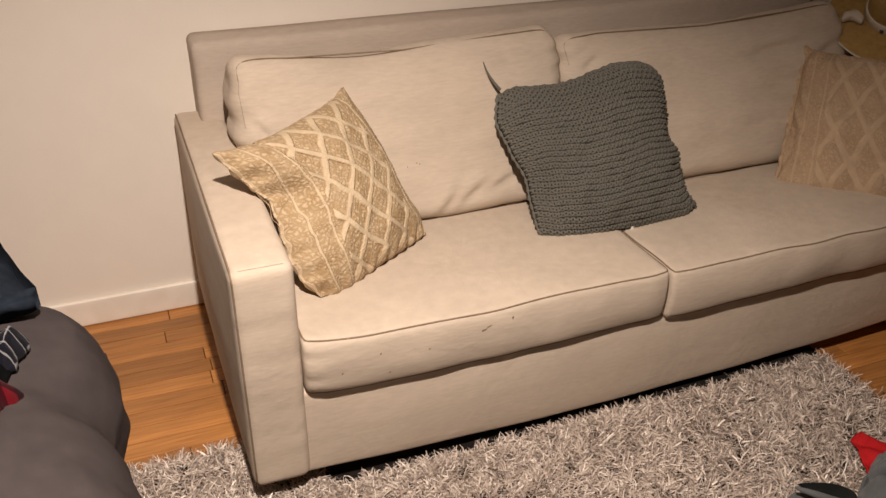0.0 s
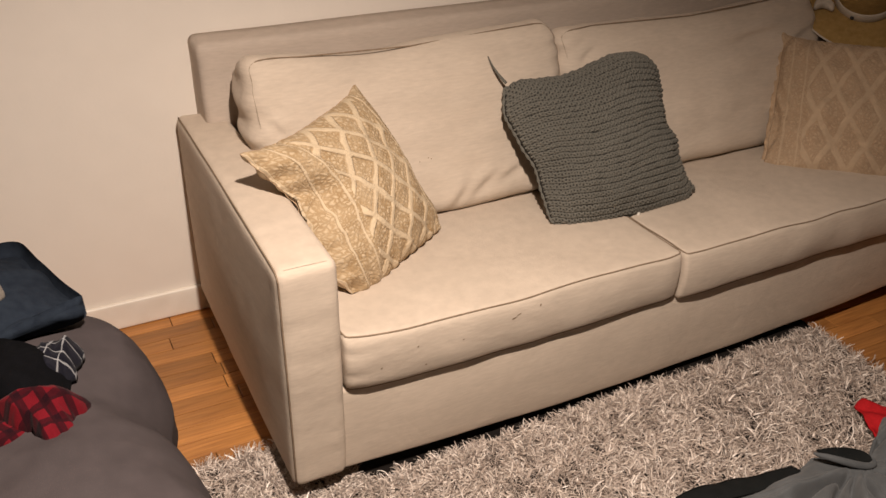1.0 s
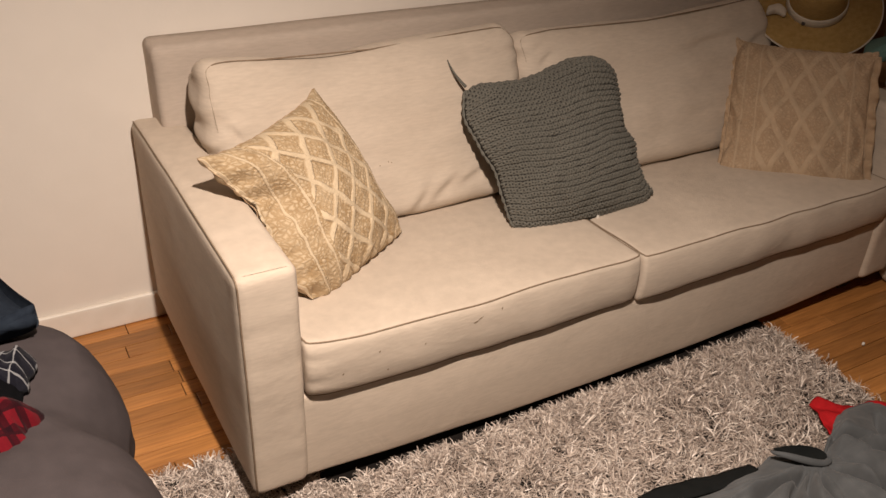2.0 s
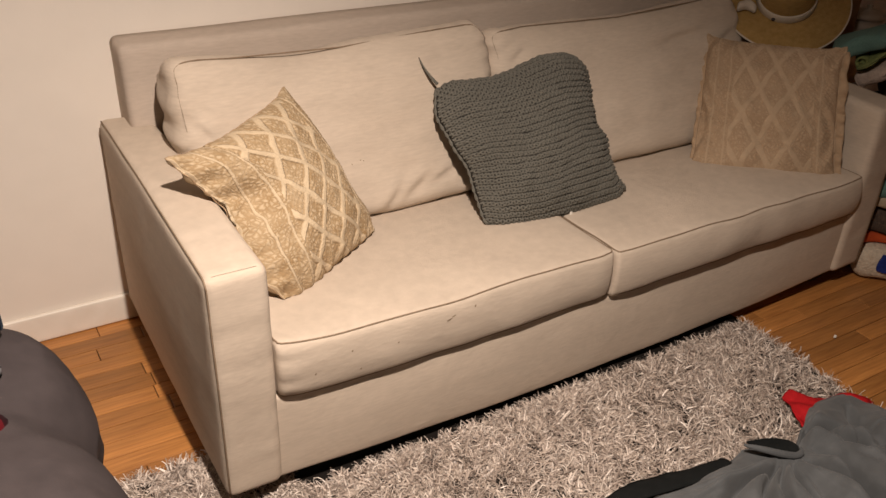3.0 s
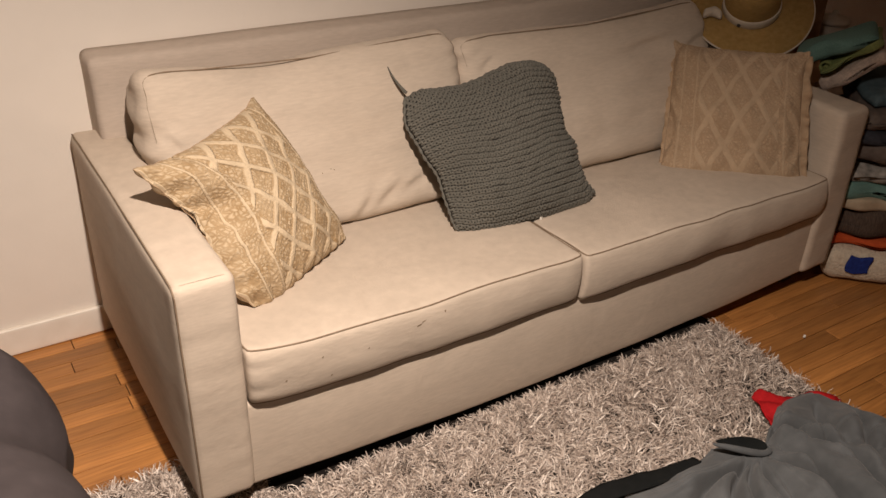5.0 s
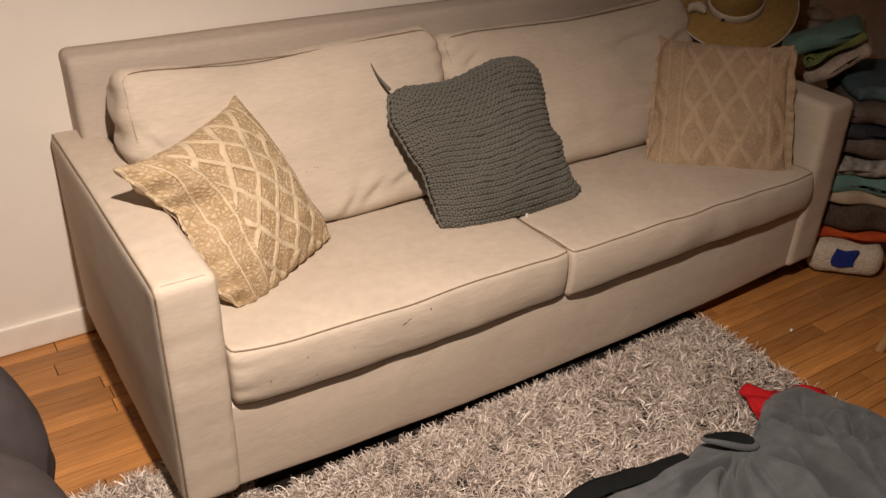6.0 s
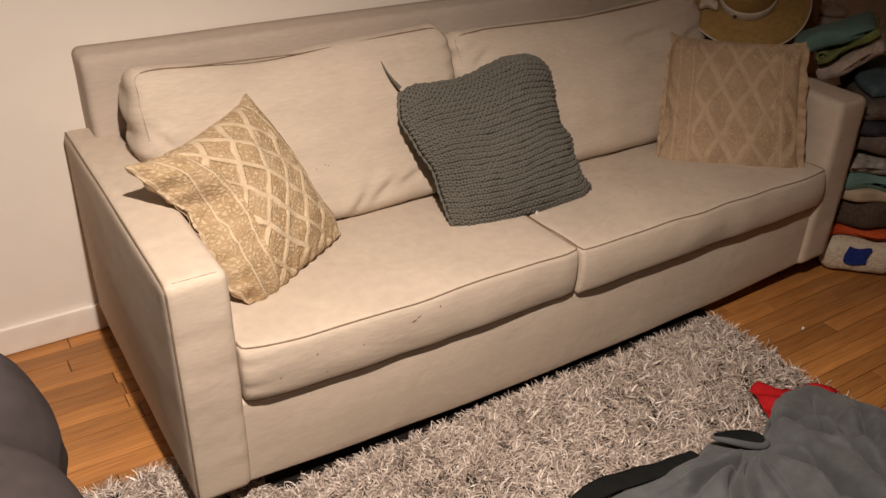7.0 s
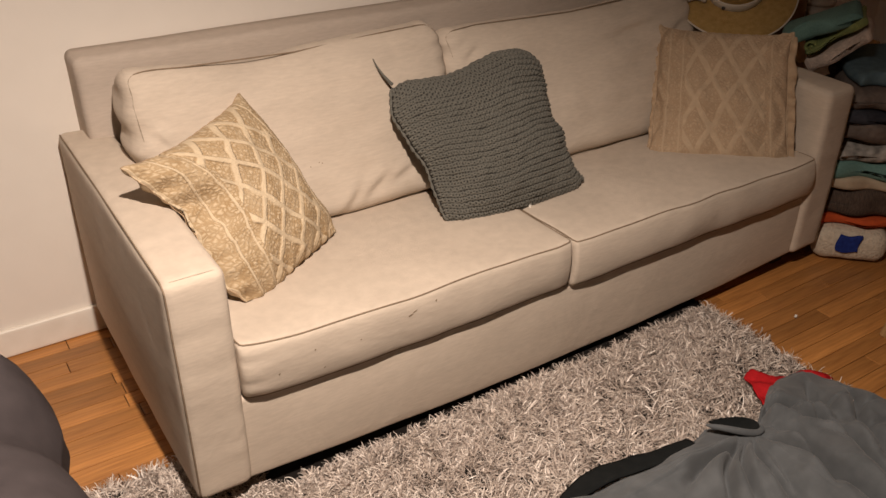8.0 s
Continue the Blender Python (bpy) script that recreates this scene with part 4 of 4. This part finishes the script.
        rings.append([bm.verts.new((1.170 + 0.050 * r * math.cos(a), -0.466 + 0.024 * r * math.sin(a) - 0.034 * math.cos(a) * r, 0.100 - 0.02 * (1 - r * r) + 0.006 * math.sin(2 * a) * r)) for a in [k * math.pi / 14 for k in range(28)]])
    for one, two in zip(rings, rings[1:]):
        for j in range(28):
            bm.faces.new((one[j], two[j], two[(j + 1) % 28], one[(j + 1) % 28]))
    part("fold_inside", bm, DARK_VELVET, t, "shade inside a curled fold, as a dark disc")
    arc = [math.pi * (0.95 + 1.1 * k / 30) for k in range(31)]
    lip = [(1.168 + 0.054 * math.cos(a), -0.470 + 0.026 * math.sin(a) - 0.036 * math.cos(a), 0.096 + 0.006 * math.sin(2 * a)) for a in arc]
    part("fold_lip", tube(lip, [0.003 + 0.006 * math.sin(math.pi * k / 30) for k in range(31)], 8), VELVET, t)
    return t


build_blanket()


def build_red_cloth():
    """A thin creased strip whose wide end hangs out on the rug; the other end goes under the blanket."""
    upper = [(1.40, -0.318), (1.435, -0.312), (1.455, -0.345), (1.50, -0.366), (1.545, -0.386), (1.58, -0.415)]
    lower = [(1.345, -0.425), (1.385, -0.428), (1.425, -0.43), (1.49, -0.44), (1.55, -0.45), (1.60, -0.45)]
    k, m = 60, 24
    bm = bmesh.new()
    rows = []
    for i in range(k):
        q = i / (k - 1) * 5
        c = min(int(q), 4)
        fr = q - c
        one = Vector(upper[c]).lerp(Vector(upper[c + 1]), fr)
        two = Vector(lower[c]).lerp(Vector(lower[c + 1]), fr)
        row = []
        for j in range(m):
            h = j / (m - 1)
            p = one.lerp(two, h) + Vector((0.006 * noise.noise(Vector((h * 5, q, 1))), 0.005 * noise.noise(Vector((q * 2, h * 3, 2)))))
            ridge = noise.noise(Vector((p.x * 22 + p.y * 14, p.y * 9 - p.x * 6, 6)))
            row.append(bm.verts.new((p.x, p.y, 0.050 + 0.016 * ridge + 0.003 * math.exp(-((q - 0.9) / 0.25) ** 2) - 0.012 * (h ** 6 + (1 - h) ** 8))))
        rows.append(row)
    for one, two in zip(rows, rows[1:]):
        for j in range(m - 1):
            bm.faces.new((one[j], two[j], two[j + 1], one[j + 1]))
    ob = tagged(ob_from("red_cloth", bm, RED_CLOTH), "bright red cloth half under the grey blanket", "cloth")
    sol = ob.modifiers.new("thickness", "SOLIDIFY")
    sol.thickness, sol.offset = 0.004, -1


build_red_cloth()


# ---- textiles stacked beside the sofa ----
def folded(name, label, category, mat, at, size, rot, seed=1.0, lump=0.008, r=0.03, lean=(0, 0)):
    def f(u, v, w, p):
        p += Vector((lump * n3(p, 6, seed), lump * n3(p, 6, seed + 3), lump * n3(p, 7, seed + 6)))
        p.z += 0.012 * (1 - u * u) * (1 - v * v) * (1 if w > 0 else 0)
        p.z += 0.012 * math.sin(2.1 * seed + 2.5 * u) * max(0.0, -v) ** 2 * (w > 0)
        p.y += 0.012 * math.sin(seed * 1.7 + 5 * u) * (v < -0.8)
        return p
    bm = softbox((-size[0] / 2, -size[1] / 2, 0), (size[0] / 2, size[1] / 2, size[2]), r, (18, 18, 5), f)
    ob = tagged(ob_from(name, bm, mat), label, category, "stacked textiles")
    ob.location, ob.rotation_euler = at, (radians(lean[0]), radians(lean[1]), radians(rot))
    return ob


pillow = thing("knit_pillow", "cream knit pillow with a blue square, under stacked textiles", "pillow", (2.375, 0.075, 0.0))
pillow.rotation_euler = (0, 0, radians(-45))
part("cover", softbox((-0.125, -0.2, 0.004), (0.125, 0.2, 0.125), 0.05, (16, 24, 6), lambda u, v, w, p: p + Vector((0.006 * n3(p, 7), 0.006 * n3(p, 7, 3), 0.008 * n3(p, 12, 5)))), CREAM_KNIT, pillow)
part("patch", softbox((-0.048, -0.208, 0.050), (0.024, -0.196, 0.112), 0.004, (8, 1, 8), lambda u, v, w, p: p + Vector((0.004 * math.sin(70 * p.z), 0, 0.004 * math.sin(80 * p.x)))), BLUE, pillow, "blue knitted square")
folded("rust_cloth", "rust orange folded cloth in the stack", "cloth", ORANGE, (2.39, 0.09, 0.132), (0.27, 0.38, 0.03), -45, 2, 0.006, 0.012)
folded("woven_cushion", "brown woven cushion in the stack", "cushion", WOVEN, (2.385, 0.085, 0.166), (0.27, 0.38, 0.095), -44, 3)
folded("beige_cloth", "beige folded cotton cloth in the stack", "cloth", BEIGE, (2.385, 0.085, 0.265), (0.27, 0.38, 0.035), -46, 4, 0.006, 0.015)
folded("teal_cushion", "teal cotton cushion in the stack", "cushion", TEAL, (2.385, 0.085, 0.302), (0.26, 0.38, 0.06), -46, 5)
folded("printed_cloth", "grey and white printed cloth, folded", "cloth", GREY_PRINT, (2.38, 0.08, 0.366), (0.25, 0.37, 0.05), -42, 6, 0.02)
folded("grey_blanket", "grey-brown wool blanket folded in the stack", "blanket", BROWN_GREY, (2.39, 0.085, 0.42), (0.26, 0.38, 0.065), -47, 7, 0.02)
folded("jeans", "dark denim jeans, folded", "jeans", DENIM, (2.39, 0.085, 0.488), (0.26, 0.38, 0.04), -44, 8, 0.02)
folded("grey_sweater", "dark grey-brown sweater, folded", "sweater", BROWN_GREY, (2.385, 0.08, 0.531), (0.25, 0.37, 0.065), -45, 9, 0.02)
folded("blue_grey_towel", "blue-grey towel, folded in the stack", "towel", BLUE_GREY, (2.43, 0.12, 0.60), (0.25, 0.40, 0.035), -38, 10, 0.014, 0.016)
folded("pale_blanket", "pale pink-beige knitted blanket, folded", "blanket", PALE_KNIT, (2.305, 0.185, 0.672), (0.21, 0.20, 0.045), -56, 11, 0.010, 0.02, (2, -38))
folded("lime_towel", "lime green towel with a rolled edge", "towel", GREEN, (2.275, 0.20, 0.728), (0.20, 0.19, 0.018), -56, 12, 0.006, 0.009, (2, -38))
folded("teal_towel", "teal terry towel folded on top of the stack", "towel", TEAL, (2.235, 0.225, 0.735), (0.24, 0.19, 0.045), -56, 13, 0.010, 0.022, (0, -26))
roll_at = thing("green_towel", "lime green towel rolled up at the pile's edge", "towel", (2.17, 0.215, 0.668))
spiral = [(0.0, (0.004 + 0.0016 * i) * math.cos(i * 0.7), (0.004 + 0.0016 * i) * math.sin(i * 0.7) + 0.022) for i in range(14)]
bm = bmesh.new()
long = [[bm.verts.new((x * 0.02 + p[0], p[1], p[2])) for p in spiral] for x in range(9)]
for one, two in zip(long, long[1:]):
    for j in range(len(spiral) - 1):
        bm.faces.new((one[j], one[j + 1], two[j + 1], two[j]))
rolled = part("roll", bm, GREEN, roll_at)
thick = rolled.modifiers.new("thickness", "SOLIDIFY")
thick.thickness = 0.006
roll_at.rotation_euler = (0, radians(-6), radians(20))


def build_hat():
    """A wide-brimmed straw hat with a cream ribbon."""
    hat = thing("straw_hat", "wide-brimmed straw sun hat with a cream ribbon, resting behind the pillow", "hat", (2.142, 0.52, 0.812))
    hat.rotation_euler = Vector((-0.44, -0.36, 0.82)).to_track_quat("Z", "Y").to_euler()
    wave = lambda p: p + Vector((0, 0, 0.012 * math.sin(2 * math.atan2(p.y, p.x)) * (p.length / 0.2) ** 2))
    part("brim", lathe([(0.085, -0.003), (0.14, -0.008), (0.20, -0.012), (0.203, -0.009), (0.20, -0.006), (0.14, -0.002), (0.085, 0.004)], 64, wave), STRAW, hat)
    part("crown", lathe([(0.092, -0.002), (0.09, 0.03), (0.085, 0.07), (0.078, 0.095), (0.06, 0.108), (0.03, 0.104), (0.004, 0.1)], 48), STRAW, hat)
    part("ribbon", lathe([(0.0935, 0.001), (0.096, 0.004), (0.094, 0.028), (0.0915, 0.031)], 48), CREAM_BAND, hat, "cream ribbon band")
    part("brim_edge", tube([wave(Vector((0.203 * math.cos(a * math.pi / 40), 0.203 * math.sin(a * math.pi / 40), -0.009))) for a in range(80)], 0.003, 6, True), CREAM_BAND, hat, "cream bound edge")
    part("bow", softbox((-0.15, -0.075, 0.008), (-0.088, -0.042, 0.034), 0.01, (6, 4, 3), lambda u, v, w, p: p + Vector((0, 0.008 * math.cos(3 * u), 0.006 * n3(p, 40)))), CREAM_BAND, hat, "cream ribbon bow")
    part("bead", lathe([(0.002, -0.004), (0.006, -0.002), (0.006, 0.002), (0.002, 0.004)], 12, lambda p: p + Vector((-0.030, -0.093, 0.014))), FOOT, hat, "small dark bead")
    return hat


build_hat()


def build_side_table():
    t = thing("side_table", "low wooden side table in the corner behind the textiles", "table", (2.68, 0.66, 0))
    part("tabletop", softbox((-0.3, -0.22, 0.50), (0.3, 0.22, 0.53), 0.008, (6, 6, 2)), PINE, t)
    for x in (-0.26, 0.26):
        for y in (-0.18, 0.18):
            part("leg", plain_box((x - 0.02, y - 0.02, 0), (x + 0.02, y + 0.02, 0.50), 0.004), PINE, t)


build_side_table()
box = thing("cardboard_box", "brown cardboard box on the side table", "box", (2.51, 0.70, 0.53))
part("carton", plain_box((-0.14, -0.12, 0), (0.14, 0.12, 0.30), 0.003), CARD, box)
part("flap", plain_box((-0.14, -0.122, 0.302), (0.14, -0.005, 0.306)), CARD, box)
jar = thing("jar", "pale stoneware jar with a lid on the side table", "jar", (2.87, 0.68, 0.53))
part("body", lathe([(0.05, 0.0), (0.062, 0.012), (0.066, 0.08), (0.06, 0.11)], 32), JAR, jar)
part("lid", lathe([(0.066, 0.111), (0.068, 0.125), (0.05, 0.138), (0.012, 0.145), (0.012, 0.16), (0.004, 0.163)], 32), JAR, jar)


# ---- stool ----
def build_stool():
    st = thing("wooden_stool", "small pale wooden stool with splayed legs", "stool", (2.15, -0.495, 0))
    part("seat", lathe([(0.08, 0.40), (0.125, 0.402), (0.135, 0.415), (0.13, 0.43), (0.08, 0.433), (0.01, 0.43)], 40), PINE, st)
    for a in range(4):
        d = Vector((math.cos(radians(148 + 90 * a)), math.sin(radians(148 + 90 * a)), 0))
        part("leg", tube([d * 0.218 + Vector((0, 0, 0.0)), d * 0.165 + Vector((0, 0, 0.21)), d * 0.11 + Vector((0, 0, 0.405))], [0.014, 0.017, 0.018], 12), PINE, st)


build_stool()


# ---- shag rug ----
def build_rug():
    rug = thing("shag_rug", "silver-taupe shag rug with long glossy strands, under the sofa edge", "rug")
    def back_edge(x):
        """The backing's far edge, carried past the strands as a dark band under the sofa's rail."""
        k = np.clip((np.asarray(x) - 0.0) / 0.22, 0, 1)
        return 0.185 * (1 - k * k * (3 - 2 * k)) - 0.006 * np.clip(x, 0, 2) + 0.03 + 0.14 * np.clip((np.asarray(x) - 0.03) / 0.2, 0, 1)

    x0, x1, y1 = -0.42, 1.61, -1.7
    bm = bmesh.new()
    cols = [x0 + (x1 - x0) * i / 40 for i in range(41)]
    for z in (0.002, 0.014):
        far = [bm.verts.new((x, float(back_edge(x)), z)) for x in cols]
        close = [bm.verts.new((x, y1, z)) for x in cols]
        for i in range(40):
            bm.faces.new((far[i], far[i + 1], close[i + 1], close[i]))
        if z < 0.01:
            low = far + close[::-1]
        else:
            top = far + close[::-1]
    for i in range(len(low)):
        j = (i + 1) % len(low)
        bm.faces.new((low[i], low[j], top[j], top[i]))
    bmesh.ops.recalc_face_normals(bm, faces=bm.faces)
    # its bare dark margin stands in for shade under the sofa
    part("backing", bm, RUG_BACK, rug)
    rng = np.random.default_rng(5)
    k = 150000
    u, v = rng.random(k), rng.random(k) ** 1.35
    bx = x0 + (x1 - x0) * u
    edge = back_edge(bx) - 0.030 * np.clip((bx - 0.02) / 0.2, 0, 1) - 0.14 * np.clip((bx - 0.03) / 0.2, 0, 1)
    by = edge * (1 - v) + y1 * v
    base = np.stack([bx, by], -1)
    # clumps share a lean, so the pile parts and swirls
    cell = np.floor(base * 30 + 0.6 * np.sin(base[:, ::-1] * 40)).astype(int)
    key = (cell[:, 0] * 73856093 ^ cell[:, 1] * 19349663) % 4096
    clump_angle, clump_lean = rng.random(4096) * 2 * np.pi, 0.85 + 0.6 * rng.random(4096)
    ang = clump_angle[key] + rng.normal(0, 1.0, k)
    lean = np.clip(clump_lean[key] + rng.normal(0, 0.3, k), 0.2, 1.5)
    length = rng.uniform(0.022, 0.044, k)
    width = rng.uniform(0.0008, 0.0019, k) * np.where(rng.random(k) < 0.15, 1.7, 1)
    curl = rng.normal(0, 1.1, k)
    twist = rng.normal(0, 0.8, k)
    verts = np.zeros((k, 10, 3))
    centre = np.concatenate([base, np.full((k, 1), 0.010)], 1)
    for s in range(5):
        f = s / 4
        th = np.minimum(lean * (0.4 + 0.95 * f), 1.9)
        heading = ang + curl * f
        if s:
            centre = centre + (length / 4)[:, None] * np.stack([np.sin(th) * np.cos(heading), np.sin(th) * np.sin(heading), np.cos(th)], -1)
            centre[:, 2] = np.maximum(centre[:, 2], 0.013)
        w = (width * (1 - 0.5 * f))[:, None]
        across = np.stack([-np.sin(heading + twist), np.cos(heading + twist), 0.5 * np.sin(twist * 2)], -1)
        verts[:, 2 * s] = centre - across * w
        verts[:, 2 * s + 1] = centre + across * w
    # nothing pushes up into the sofa's underside
    under = (verts[:, :, 1] > -0.012) & (verts[:, :, 0] > -0.005)
    verts[:, :, 2] = np.where(under, np.minimum(verts[:, :, 2], 0.03), verts[:, :, 2])
    o = (np.arange(k) * 10)[:, None]
    faces = np.concatenate([o + np.array([0, 1, 3, 2]), o + np.array([2, 3, 5, 4]), o + np.array([4, 5, 7, 6]), o + np.array([6, 7, 9, 8])])
    me = bpy.data.meshes.new("pile")
    me.vertices.add(k * 10)
    me.vertices.foreach_set("co", verts.reshape(-1))
    me.loops.add(len(faces) * 4)
    me.loops.foreach_set("vertex_index", faces.reshape(-1).astype(np.int32))
    me.polygons.add(len(faces))
    me.polygons.foreach_set("loop_start", (np.arange(len(faces)) * 4).astype(np.int32))
    me.update(calc_edges=True)
    me.materials.append(YARN)
    pile = new("pile", me)
    pile.parent = rug
    tagged(pile, "long glossy taupe and silver strands", kind="stuff")


build_rug()


# ---- scraps on the floor ----
scrap = tagged(ob_from("paper_scrap", softbox((-0.007, -0.0035, 0.0005), (0.007, 0.0035, 0.004), 0.0012, (4, 3, 1), lambda u, v, w, p: p + Vector((0, 0, 0.004 * abs(u)))), CRUMB), "tiny white paper scrap on the wooden floor", "scrap")
scrap.location, scrap.rotation_euler = (1.817, -0.177, 0.0), (0, 0, 0.4)


# ---- floor: oak strips laid along the sofa ----
PLANK = 0.057


def build_floor():
    floor = tagged(ob_from("floor", plain_box((X0 - 0.12, Y0 - 0.12, -0.14), (X1 + 0.12, Y1 + 0.12, -0.006)), GAP), "honey-brown oak strip floor with dark open joints", "floor", kind="structure")
    rng = random.Random(4)
    meshes = {}
    rest = []
    count = 0
    row, y = 0, Y1 - 0.002
    while y > Y0:
        y0 = y - PLANK
        x = X0 - rng.random() * 0.6
        while x < X1:
            ln = rng.choice((0.32, 0.42, 0.55, 0.7, 0.85, 1.0))
            a, b = max(x, X0), min(x + ln, X1)
            x += ln
            if b - a < 0.03:
                continue
            near = a < 2.95 and b > -0.75 and y0 > -0.9
            if near and count < 290:
                count += 1
                size = round(b - a, 3)
                if size not in meshes:
                    bm = plain_box((-size / 2 + 0.0009, -PLANK / 2 + 0.0008, -0.012), (size / 2 - 0.0009, PLANK / 2 - 0.0008, 0), 0.0015)
                    me = bpy.data.meshes.new("plank")
                    bm.to_mesh(me)
                    bm.free()
                    me.materials.append(OAK)
                    meshes[size] = me
                p = new("plank", meshes[size])
                p.parent = floor
                p.location = ((a + b) / 2, (y + y0) / 2, -rng.random() * 0.0008)
            else:
                rest.append((a, b, y0, y))
        y = y0
        row += 1
    bm = bmesh.new()
    for a, b, c, d in rest:
        q = [bm.verts.new(p) for p in ((a + 0.0008, c + 0.0008, -0.0005), (b - 0.0008, c + 0.0008, -0.0005), (b - 0.0008, d - 0.0008, -0.0005), (a + 0.0008, d - 0.0008, -0.0005))]
        lo = [bm.verts.new(v.co + Vector((0, 0, -0.008))) for v in q]
        bm.faces.new(q)
        for i in range(4):
            bm.faces.new((q[i], lo[i], lo[(i + 1) % 4], q[(i + 1) % 4]))
    o = part("planks", bm, OAK, floor, "oak strips further off")
    for p in o.data.polygons:
        p.use_smooth = False
    tagged(o, kind="stuff")


build_floor()
